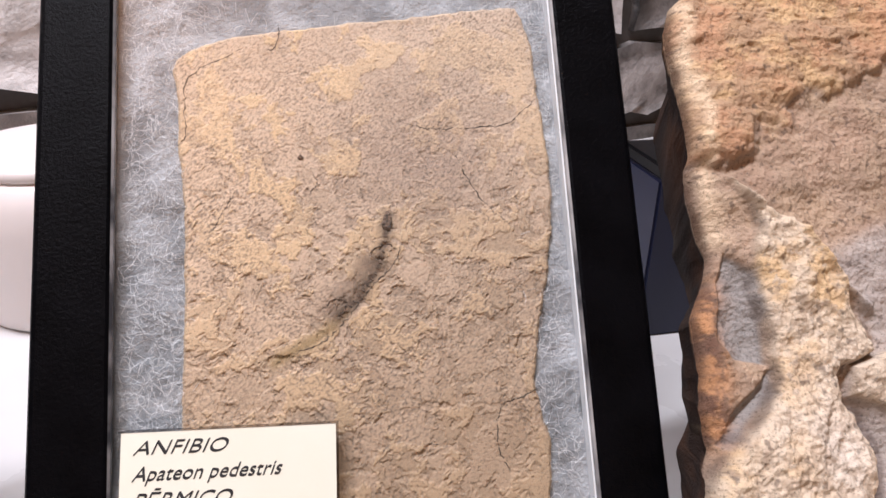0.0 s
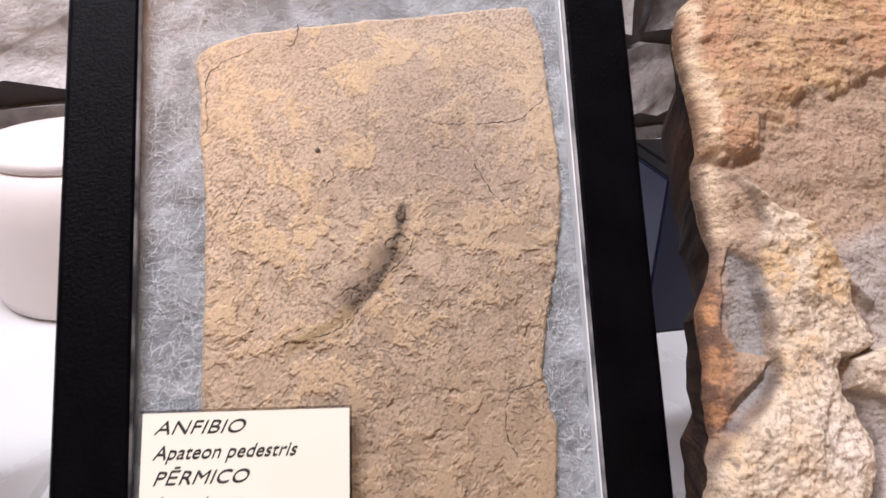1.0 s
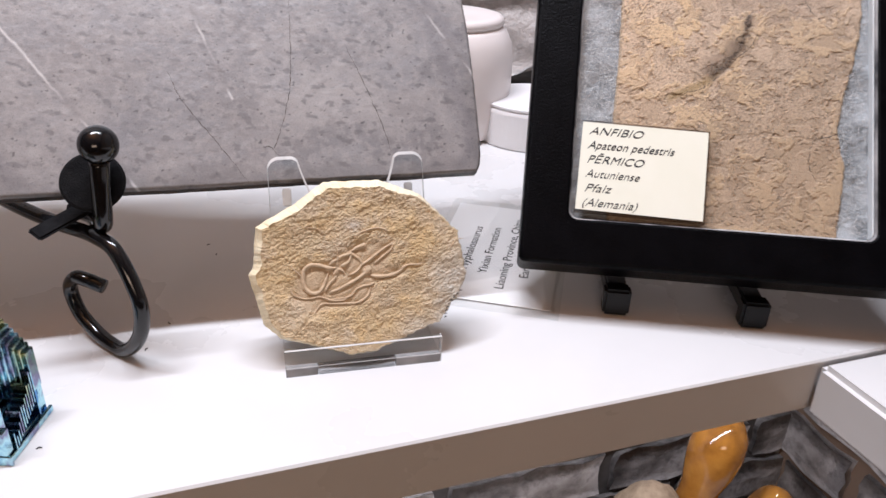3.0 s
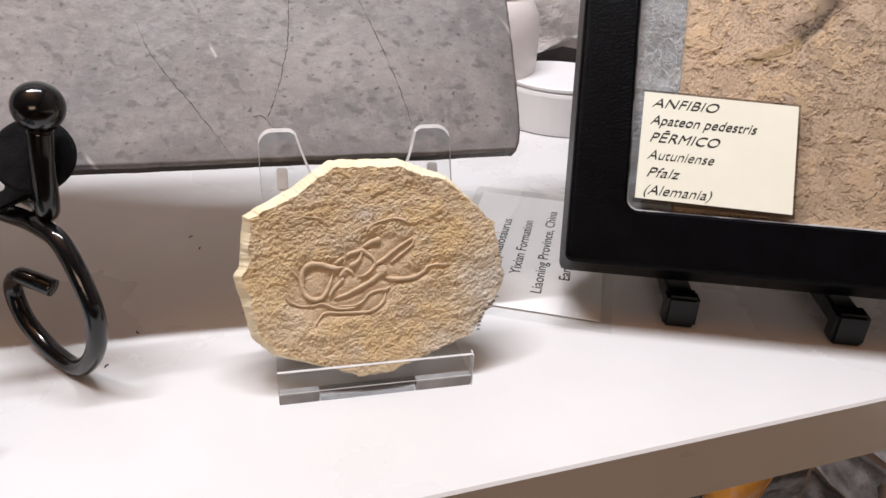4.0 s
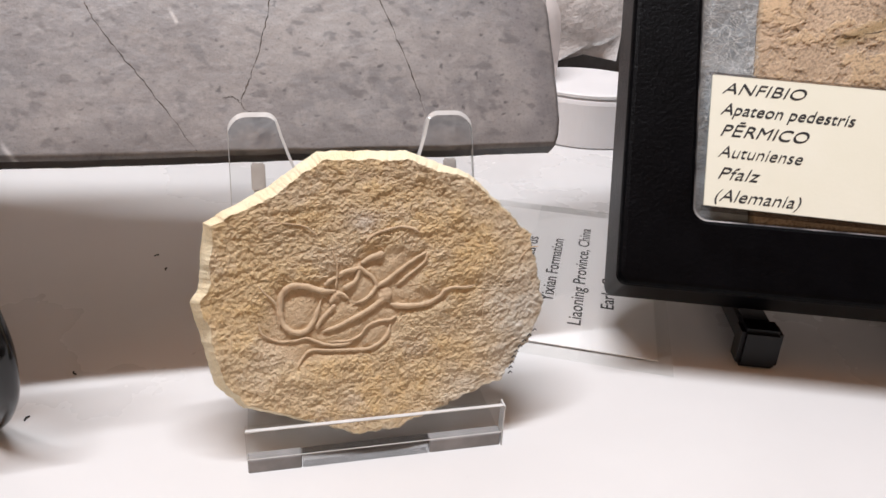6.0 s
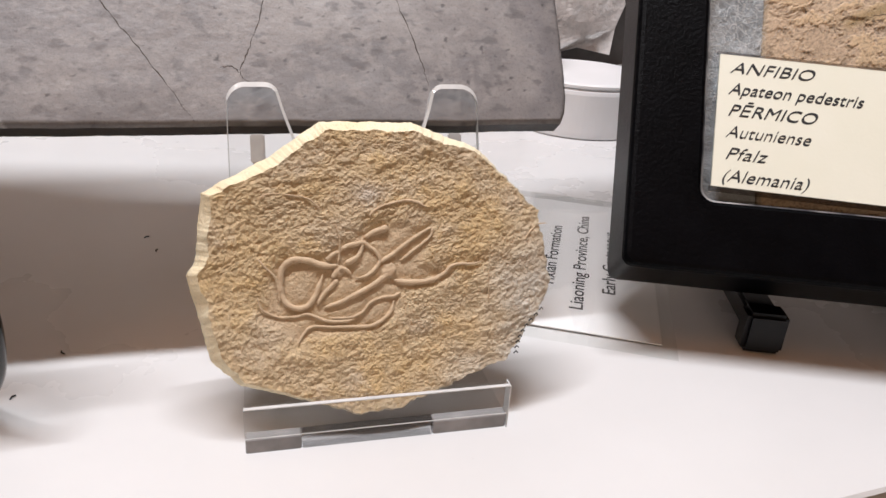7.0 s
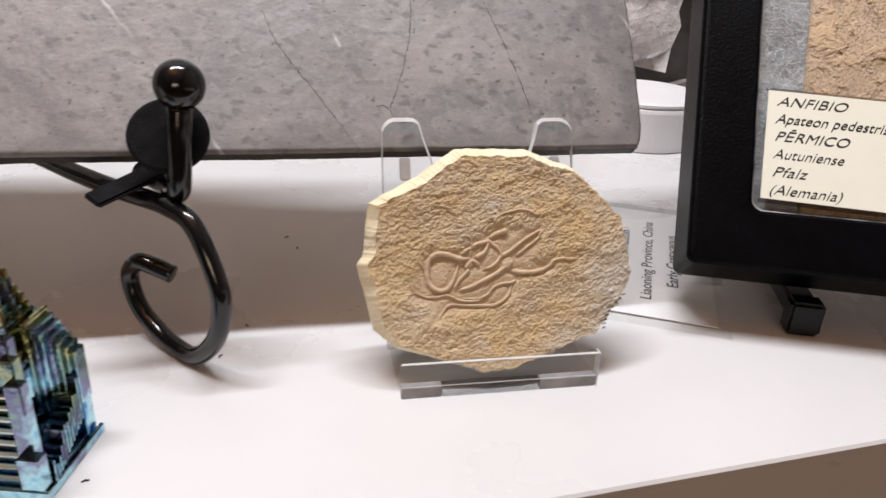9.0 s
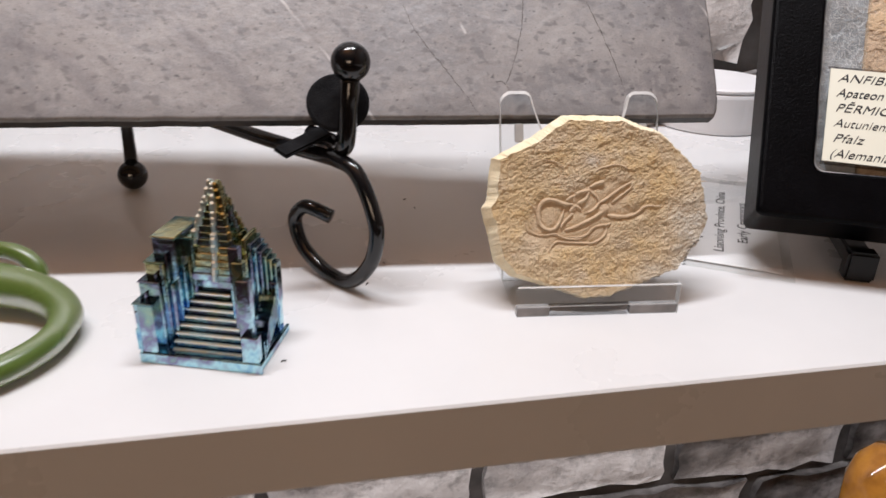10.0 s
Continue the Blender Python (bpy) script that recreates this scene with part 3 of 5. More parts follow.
CRACK_DARK = surface("crack_dark", [(0.3, (0.030, 0.024, 0.020)), (0.7, (0.075, 0.058, 0.045))], 300, 0.9)
for k, pts in enumerate(CRACKS):
    hairline(shale, CRACK_DARK, pts, lambda x, y: -0.0042 + float(shale_height(np.array(x), np.array(y))), k, 0.00017)
# short dark flake edges scattered over the lower two thirds
rg = random.Random(77)
for k in range(250):
    x0, y0 = rg.uniform(0.040, 0.134), rg.uniform(0.024, 0.150)
    if abs(x0 - 0.048) < 0.03 and y0 < 0.066:
        continue
    a, n, st = rg.uniform(0, 6.28), rg.randint(3, 6), rg.uniform(0.0009, 0.0019)
    pts = [(x0, y0)]
    for _ in range(n):
        a += rg.uniform(-0.8, 0.9)
        pts.append((pts[-1][0] + st * math.cos(a), pts[-1][1] + st * math.sin(a)))
    hairline(shale, CRACK_DARK, pts, lambda x, y: -0.00425 + float(shale_height(np.array(x), np.array(y))), 200 + k, rg.uniform(0.00006, 0.00012), "flake_edge")


def text_part(name, words, size, m, parent, material, shear=0.0, align="LEFT", width=None, weight=0.0, nib=0.0):
    """A line of flat lettering; width stretches it to a given length, nib drags the stroke of a broad pen through it."""
    cu = bpy.data.curves.new(name, "FONT")
    cu.body, cu.size, cu.shear, cu.align_x, cu.extrude, cu.offset = words, 1.0, shear, align, 0.008, weight
    cu.resolution_u = 4
    tmp = bpy.data.objects.new(name, cu)
    scene.collection.objects.link(tmp)
    bpy.context.view_layer.update()
    me = bpy.data.meshes.new_from_object(tmp.evaluated_get(bpy.context.evaluated_depsgraph_get()))
    bpy.data.objects.remove(tmp)
    xs = [v.co.x for v in me.vertices]
    squeeze = width / ((max(xs) - min(xs)) * size) if width else 1.0
    if nib:
        base, bm = me, bmesh.new()
        for k in range(-2, 3):
            lay = base.copy()
            lay.transform(Matrix.Translation((nib * 0.5 * k * 0.55, nib * 0.5 * k, 0.002 * k)))
            bm.from_mesh(lay)
            bpy.data.meshes.remove(lay)
        me = bpy.data.meshes.new(name)
        bm.to_mesh(me)
        bm.free()
    me.materials.clear()
    me.materials.append(material)
    me.transform(m @ Matrix.Diagonal((size * squeeze, size, size, 1)))
    ob = new(name, me)
    ob.parent = parent
    return ob


CARD_M = BOX_M @ Matrix.Translation((0.0220, 0.0238, 0.0003)) @ pose(0, 0, 0, 0, 0, -1.5)
card = thing("label_card", CARD_M, "cream label card with six lines of dark script on the box", "label")
part("paper", box_bm(0, 0.0527, 0, 0.0385, -0.0004, 0.0003), CREAM_PAPER, card)
part("sleeve", box_bm(0.0536, 0.0572, -0.0010, 0.0425, -0.0004, 0.0002), ACRYLIC, card, "clear plastic sleeve beside the card")
part("sleeve", box_bm(0.0480, 0.0535, 0.0394, 0.0425, -0.0004, 0.0002), ACRYLIC, card, "clear tab of the sleeve")
part("edge_strip", box_bm(-0.0006, 0.0534, -0.0014, 0.0000, -0.0004, 0.0004), ACRYLIC_SHADED, card, "clear plastic edge tinted dark for its shade")
part("edge_strip", box_bm(-0.0008, 0.0534, 0.0385, 0.0392, -0.0004, 0.0004), ACRYLIC_SHADED, card, "clear plastic edge tinted dark for its shade")
part("edge_strip", box_bm(0.0527, 0.0534, 0.0, 0.0385, -0.0004, 0.0004), ACRYLIC_SHADED, card, "clear plastic edge tinted dark for its shade")
for i, (words, size, length, weight) in enumerate((("ANFIBIO", 0.0048, 0.0229, -0.017), ("Apateon pedestris", 0.0049, 0.0363, -0.011), ("PĒRMICO", 0.0048, 0.0238, -0.014), ("Autuniense", 0.0049, 0.0226, -0.019), ("Pfalz", 0.0049, 0.0111, -0.019), ("(Alemania)", 0.0049, 0.0228, -0.018))):
    text_part("text_line", words, size, Matrix.Translation((0.0028 - 0.0006 * (i == 5), 0.0331 - i * 0.00628, 0.00035)), card, INK, 0.36, width=length, weight=weight, nib=0.036)

# easel under the box
easel = thing("box_easel", Matrix.Identity(4), "small black plastic display easel under the box", "easel")
for fx, fy in ((-0.0597, 0.0548), (-0.0072, 0.0290)):
    m = Matrix.Translation((fx, fy, 0)) @ pose(0, 0, 0, 0, 0, -25)
    b = box_bm(-0.0058, 0.0058, -0.002, 0.006, 0.0, 0.0125, 0.0012)
    b.transform(m)
    foot = part("foot", b, BLACK_PLASTIC, easel)
    b = box_bm(-0.0046, 0.0046, 0.0061, 0.07, 0.004, 0.0115, 0.001)
    b.transform(m)
    part("rail", b, BLACK_PLASTIC, foot)

# ---- grey slate slab on its scroll easel ----
SL_M = basis((-0.1187, 0.0848, 0.0608), -4.9, 38.9)
slate = thing("slate_slab", SL_M, "large polished grey slate slab with cracks and dark flecks on an iron easel", "stone slab")


SL_CRACKS = [[(-0.118, 0.047), (-0.1146, 0.0376), (-0.1089, 0.0279), (-0.1005, 0.016), (-0.0904, 0.0003)], [(-0.069, 0.080), (-0.070, 0.06), (-0.0715, 0.0406), (-0.0736, 0.0309), (-0.0771, 0.02), (-0.0795, 0.0126), (-0.0768, 0.0095)],
             [(-0.048, 0.058), (-0.042, 0.0415), (-0.0378, 0.0284), (-0.0348, 0.017), (-0.0335, 0.0099)], [(-0.0795, 0.0126), (-0.0815, 0.0145), (-0.084, 0.0142)]]
SL_VEINS = [[(-0.19, 0.085), (-0.1774, 0.0669), (-0.165, 0.0499), (-0.1469, 0.0249), (-0.1289, -0.002)], [(-0.0355, 0.10), (-0.0150, 0.0755), (-0.0027, 0.0577), (0.0062, 0.0420)], [(-0.108, 0.075), (-0.1, 0.05), (-0.094, 0.035)]]
SL_BANDS = [[(-0.06, 0.125), (-0.0355, 0.0956), (-0.0186, 0.0835), (-0.0084, 0.0596), (-0.0036, 0.0358), (0.0000, 0.0223), (0.0002, 0.0106), (-0.0052, 0.0017)], [(-0.03, 0.12), (-0.015, 0.09), (-0.001, 0.060)],
            [(-0.2, 0.035), (-0.182, 0.018), (-0.172, 0.004)], [(-0.26, 0.03), (-0.24, 0.022), (-0.225, 0.004)]]


def slate_tone(x, y):
    base = blend((0.215, 0.200, 0.200), (0.290, 0.272, 0.268), sigmoid(nfbm(x, y, 16, 5, 4.0, 0.6) * 6))
    base = blend(base, (0.200, 0.194, 0.203), sigmoid((nfbm(x, y, 30, 5, 14.0, 0.6) - 0.12) * 12) * 0.75)
    base = blend(base, (0.150, 0.142, 0.148), sigmoid((nfbm(x, y, 48, 5, 64.0, 0.65) - 0.22) * 14) * sigmoid((x + 0.14) * 30) * 0.6)
    base = blend(base, (0.325, 0.305, 0.295), sigmoid((nfbm(x, y, 240, 4, 31.0, 0.7) - 0.18) * 12) * 0.4)
    spots = sigmoid((nfbm(x * 0.75 + 0.35 * y, y, 250, 3, 11.0, 0.5) - 0.36) * 26)
    base = blend(base, (0.120, 0.113, 0.118), spots * 0.7)
    base = blend(base, (0.06, 0.056, 0.06), sigmoid((nfbm(x, y, 420, 2, 51.0) - 0.54) * 50) * 0.8)
    wx, wy = x + 0.0012 * nfbm(x, y, 60, 4, 8.0), y + 0.0012 * nfbm(x, y, 60, 4, 18.0)
    for line in SL_BANDS:
        base = blend(base, (0.165, 0.155, 0.165), near_line(wx + 0.002 * nfbm(x, y, 25, 2, 1.0), wy, line, 0.0028) * 0.6)
    # Darker towards the right and bottom edges of the face.
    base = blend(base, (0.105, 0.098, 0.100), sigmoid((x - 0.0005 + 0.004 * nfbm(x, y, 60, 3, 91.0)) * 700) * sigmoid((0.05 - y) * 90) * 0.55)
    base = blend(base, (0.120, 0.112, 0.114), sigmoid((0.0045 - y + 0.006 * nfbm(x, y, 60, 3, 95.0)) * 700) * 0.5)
    for line in SL_VEINS:
        base = blend(base, (0.16, 0.145, 0.145), near_line(wx, wy, line, 0.0011) * 0.55)
        base = blend(base, (0.62, 0.60, 0.59), near_line(wx, wy, line, 0.00045) * sigmoid(nfbm(x, y, 45, 2, 77.0) * 14 + 0.6) * 0.8)
    return base


def slate_slab():
    """Polished face with a worn arris, and sawn dark sides."""
    right = [(-0.002, 0.0010), (0.0030, 0.0034), (0.0085, 0.0046), (0.03, 0.0056), (0.06, 0.0062), (0.10, 0.0050), (0.134, 0.0038), (0.150, 0.0010)]
    top = [(-0.50, 0.212), (-0.25, 0.205), (-0.107, 0.182), (-0.07, 0.155), (-0.03, 0.144), (0.01, 0.140)]
    cols = np.concatenate([np.linspace(0, 0.42, 60, endpoint=False), np.linspace(0.42, 1, 700)])
    rows = np.concatenate([np.linspace(0, 0.55, 330, endpoint=False), np.linspace(0.55, 1, 60)])
    s, r = np.meshgrid(cols, rows)
    u0 = -0.5 + 0.506 * s
    hi = np.interp(u0, *zip(*top)) + 0.002 * nfbm(u0, u0 * 0, 40, 4, 3.0)
    lo = -0.0024 + 0.0022 * (u0 + 0.5) / 0.5 + 0.0003 * nfbm(u0, u0 * 0, 70, 4, 5.0)
    y = lo + (hi - lo) * r
    x = -0.5 + (np.interp(y, *zip(*right)) + 0.0003 * nfbm(y * 0, y, 120, 4, 8.0) + 0.5) * s
    z = 0.00030 * nfbm(x, y, 22, 4, 2.0) + 0.00006 * nfbm(x, y, 240, 3, 9.0)
    edge = np.minimum(np.minimum((1 - s) * 0.506, s * 0.506), np.minimum(r, 1 - r) * 0.18)
    z = z - 0.0013 * np.clip(1 - edge / 0.0013, 0, 1) ** 2
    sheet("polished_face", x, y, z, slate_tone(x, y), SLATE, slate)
    ring = np.concatenate([np.stack([v[0] for v in (x, y, z)], 1), np.stack([v[:, -1] for v in (x, y, z)], 1), np.stack([v[-1] for v in (x, y, z)], 1)[::-1], np.stack([v[:, 0] for v in (x, y, z)], 1)[::-1]])
    X, Y = np.stack([ring[:, 0]] * 4), np.stack([ring[:, 1]] * 4)
    Z = np.stack([ring[:, 2], ring[:, 2] * 0 - 0.002, ring[:, 2] * 0 - 0.0052, ring[:, 2] * 0 - 0.0060])
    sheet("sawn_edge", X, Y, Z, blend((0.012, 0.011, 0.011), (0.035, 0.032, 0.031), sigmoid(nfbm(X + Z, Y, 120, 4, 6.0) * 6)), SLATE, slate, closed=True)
    bm = bmesh.new()
    bm.faces.new([bm.verts.new((a, b, -0.0058)) for a, b in zip(X[-1][::12], Y[-1][::12])])
    part("bounce_board", bm, BOUNCE_BOARD, slate, "unseen brown board added to bounce warm light under the slate")
    for k, pts in enumerate(SL_CRACKS):
        hairline(slate, CRACK_DARK, pts, lambda a, b: 0.00002 + float(0.00030 * nfbm(np.array(a), np.array(b), 22, 4, 2.0)), 40 + k, 0.00012)


slate_slab()

# iron easel: two scroll feet with hooks, a back leg on a ball
scroll = thing("scroll_easel", Matrix.Identity(4), "black wrought iron easel with scroll feet under the slate", "easel")


def scroll_foot(dx):
    # the ring stands square to the slab, its tip curling inwards
    pts = [(-0.2656, 0.0908, 0.0240), (-0.2712, 0.0935, 0.0262), (-0.2757, 0.0970, 0.0262), (-0.2793, 0.1018, 0.0195), (-0.2772, 0.0985, 0.0102), (-0.2716, 0.0911, 0.0046), (-0.2666, 0.0844, 0.0027), (-0.2617, 0.0779, 0.0029), (-0.2570, 0.0717, 0.0078), (-0.2529, 0.0662, 0.0171),
           (-0.2515, 0.0644, 0.0277), (-0.2529, 0.0662, 0.0361), (-0.2556, 0.0698, 0.0439), (-0.2587, 0.0740, 0.0485), (-0.2632, 0.0800, 0.0496), (-0.2682, 0.0866, 0.0496), (-0.2780, 0.0960, 0.0500), (-0.2910, 0.1120, 0.0500), (-0.3080, 0.1360, 0.0495), (-0.335, 0.171, 0.0490)]
    line = [Vector((p.x + dx, p.y, p.z)) for p in spline(pts, 7)]
    foot = part("scroll_foot", tube_bm(line, 0.0028, 14, up=Vector((0.8, 0.6, 0.05))), BLACK_ENAMEL, scroll, smooth=True)
    hook = [(-0.2720, 0.1000, 0.0540), (-0.2655, 0.0930, 0.0530), (-0.2622, 0.0855, 0.0528), (-0.2608, 0.0805, 0.0545), (-0.2600, 0.0785, 0.0590), (-0.2591, 0.0783, 0.0690), (-0.2582, 0.0795, 0.0780)]
    part("hook", tube_bm([Vector((p.x + dx, p.y, p.z)) for p in spline(hook, 6)], 0.0033, 14, up=Vector((1, 0, 0)), flat=1.0), BLACK_ENAMEL, foot, smooth=True)
    b = bmesh.new()
    bmesh.ops.create_uvsphere(b, u_segments=36, v_segments=24, radius=0.0067, matrix=Matrix.Translation((-0.2578 + dx, 0.0808, 0.0835)))
    part("ball", b, BLACK_ENAMEL, foot, "glossy black ball", smooth=True)
    b = lathe_bm([(0.0005, 0.0), (0.0100, 0.0), (0.0109, 0.0006), (0.0109, 0.0016), (0.0100, 0.0022), (0.0005, 0.0022)], 40)
    b.transform(basis((-0.2621 + dx, 0.0862, 0.0680), -4.9, 38.9))
    part("felt_disc", b, BLACK_FELT, foot, "round black felt pad", smooth=False)
    b = box_bm(-0.0105, 0.0105, -0.0038, 0.0038, -0.0008, 0.0008, 0.0007)
    b.transform(Matrix.Translation((-0.2748 + dx, 0.0860, 0.0548)) @ pose(0, 0, 0, 12, -12, 35))
    part("felt_strip", b, BLACK_FELT, foot, "black felt strip on the ledge")


scroll_foot(0.0)
scroll_foot(-0.205)
leg = [Vector(p) for p in ((-0.3572, 0.2005, 0.012), (-0.3568, 0.2000, 0.022), (-0.3562, 0.1990, 0.045), (-0.3555, 0.1970, 0.11), (-0.355, 0.194, 0.17))]
back_leg = part("back_leg", tube_bm(leg, lambda t: 0.0033 - 0.0012 * t, 12, up=Vector((0, 1, 0))), BLACK_ENAMEL, scroll, smooth=True)
b = bmesh.new()
bmesh.ops.create_uvsphere(b, u_segments=28, v_segments=18, radius=0.0072, matrix=Matrix.Translation((-0.3574, 0.2008, 0.0072)))
part("ball_foot", b, BLACK_ENAMEL, back_leg, smooth=True)
part("cross_bar", tube_bm([Vector((-0.540, 0.1745, 0.0490)), Vector((-0.43, 0.178, 0.052)), Vector((-0.335, 0.1745, 0.0490))], 0.0031, 12, up=Vector((0, 1, 0))), BLACK_ENAMEL, scroll, smooth=True)

# ---- yellow limestone plaque on an acrylic stand ----
PL_M = basis((-0.1757, 0.0488, 0.0109), -5.06, 23.1)
plaque = thing("limestone_plaque", PL_M, "yellow limestone plaque with tangled brittle stars in relief", "fossil")
PL_OUT = [(-0.0350, 0.0079), (-0.0378, 0.0215), (-0.0392, 0.027), (-0.0372, 0.0299), (-0.0354, 0.0449), (-0.0218, 0.0519), (-0.0092, 0.0602), (0.0116, 0.0601), (0.0266, 0.0541), (0.0411, 0.0387), (0.0421, 0.0286), (0.0433, 0.0218), (0.0402, 0.014), (0.0315, 0.0039), (0.0069, -0.0051), (-0.0034, -0.0061), (-0.0145, -0.0018), (-0.0287, 0.0025)]
STAR_ARMS = [
    (0.0011, 0.0008, [(-0.0069, 0.0279), (-0.0100, 0.0281), (-0.0137, 0.0294), (-0.0167, 0.0296), (-0.0188, 0.0280), (-0.0194, 0.0253), (-0.0194, 0.0229), (-0.0187, 0.0206), (-0.0166, 0.0191), (-0.0141, 0.0192), (-0.0124, 0.0210), (-0.0112, 0.0236), (-0.0102, 0.0263)]),
    (0.00035, 0.0003, [(-0.0240, 0.0302), (-0.0225, 0.0282), (-0.0205, 0.0260), (-0.0200, 0.0229), (-0.0198, 0.0204)]),
    (0.0003, 0.0006, [(-0.0245, 0.0219), (-0.0238, 0.0194), (-0.0220, 0.0181), (-0.0197, 0.0172), (-0.0166, 0.0172), (-0.0142, 0.0176), (-0.0118, 0.0167), (-0.0093, 0.0157), (-0.0056, 0.0155), (-0.0031, 0.0161)]),
    (0.0006, 0.0010, [(-0.0104, 0.0188), (-0.0073, 0.0196), (-0.0035, 0.0212), (0.0004, 0.0230), (0.0030, 0.0246), (0.0050, 0.0262)]),
    (0.0011, 0.0003, [(0.0056, 0.0240), (0.0081, 0.0234), (0.0114, 0.0233), (0.0147, 0.0237), (0.0174, 0.0250), (0.0188, 0.0265), (0.0208, 0.0270), (0.0239, 0.0269), (0.0266, 0.0274)]),
    (0.0004, 0.0007, [(-0.0163, 0.0112), (-0.0150, 0.0132), (-0.0131, 0.0147), (-0.0088, 0.0144), (-0.0038, 0.0141), (0.0, 0.0141), (0.0026, 0.0152), (0.0046, 0.0170), (0.0054, 0.0195)]),
    (0.0004, 0.0006, [(-0.0093, 0.0165), (-0.0049, 0.0162), (-0.0017, 0.0174), (0.0002, 0.0194), (0.0028, 0.0203), (0.0054, 0.0204), (0.0070, 0.0213)]),
    (0.0004, 0.0005, [(0.0004, 0.0384), (0.0014, 0.0397), (0.0035, 0.0408), (0.0063, 0.0415), (0.0089, 0.0419), (0.0115, 0.0414), (0.0134, 0.0403)]),
    (0.00025, 0.00022, [(-0.0233, 0.0427), (-0.0223, 0.0438), (-0.0197, 0.0441), (-0.0167, 0.0437), (-0.0131, 0.0430), (-0.0113, 0.0416), (-0.0101, 0.0403)]),
    (0.0008, 0.0005, [(0.0025, 0.0282), (0.0052, 0.0297), (0.0078, 0.0315), (0.0105, 0.0333), (0.0132, 0.0349), (0.0149, 0.0358)]),
    (0.0004, 0.0006, [(0.0149, 0.0358), (0.0144, 0.0338), (0.0124, 0.0320), (0.0097, 0.0301), (0.0073, 0.0283)]),
    (0.0008, 0.0006, [(-0.0062, 0.0309), (-0.0049, 0.0321), (-0.0024, 0.0326), (-0.0011, 0.0328), (0.0001, 0.0319), (0.0017, 0.0305), (0.0025, 0.0286), (0.0012, 0.0267), (-0.0008, 0.0253), (-0.0033, 0.0249)]),
    (0.0006, 0.0010, [(-0.0011, 0.0328), (-0.0018, 0.0307), (-0.0031, 0.0292), (-0.0054, 0.0283)]),
    (0.0008, 0.0006, [(-0.0094, 0.0292), (-0.0081, 0.0303), (-0.0064, 0.0311)]),
    (0.0006, 0.0013, [(-0.0010, 0.0338), (0.0015, 0.0350), (0.0048, 0.0360)]),
    (0.0008, 0.0006, [(-0.0083, 0.0251), (-0.0070, 0.0269), (-0.0055, 0.0271), (-0.0039, 0.0257)]),
    (0.0006, 0.0008, [(-0.0117, 0.0193), (-0.0107, 0.0213), (-0.0084, 0.0235), (-0.0071, 0.0249)]),
    (0.0002, 0.0004, [(-0.0072, 0.0372), (-0.0064, 0.0340), (-0.0064, 0.0315), (-0.0069, 0.0284)]),
    (0.0003, 0.0002, [(0.0367, 0.0315), (0.0381, 0.0335), (0.0403, 0.0354), (0.0427, 0.0356)]),
    (0.00022, 0.0002, [(0.0279, 0.0254), (0.0277, 0.0214), (0.0276, 0.0175)]),
]


def smooth_bed(x, y):
    """The calm bed between the arms, 0 to 1."""
    bed = [(-0.021, 0.029), (-0.010, 0.0295), (-0.007, 0.0325), (0.003, 0.0365), (0.0145, 0.0365), (0.012, 0.028), (0.018, 0.0245), (0.008, 0.0225), (0.0055, 0.016), (-0.003, 0.0128), (-0.016, 0.0118), (-0.023, 0.0165)]
    return within(x + 0.001 * nfbm(x, y, 200, 3, 4.0), y + 0.001 * nfbm(x, y, 200, 3, 9.0), bed, 0.0022)


def plaque_base(x, y):
    return 0.0008 * nfbm(x, y, 38, 3, 2.0, 0.5) - 0.0005 * smooth_bed(x, y)


def plaque_height(x, y):
    """Broken bedding: low terraces and broad-band grain, calm round the arms, which lie in shallow grooves."""
    calm = 1 - 0.72 * smooth_bed(x, y)
    u, v = 0.94 * x + 0.34 * y, 0.94 * y - 0.34 * x
    h = 0.00024 * sigmoid((nfbm(u, v * 1.5, 80, 6, 9.0, 0.7) - 0.04) * 11) + 0.00015 * sigmoid((nfbm(u, v * 1.4, 170, 5, 29.0, 0.72) + 0.02) * 9)
    h = h + 0.00025 * nfbm(u, v * 1.3, 210, 5, 5.0, 0.74) + 0.00019 * nfbm(x, y, 900, 3, 15.0, 0.8)
    groove = 0.0
    for w0, w1, pts in STAR_ARMS:
        w = max(w0, w1)
        if w > 0.0005:
            groove = np.maximum(groove, near_line(x, y, pts, 0.0007 + w) * w)
    return plaque_base(x, y) + calm * (h - 0.0002) - 0.40 * groove


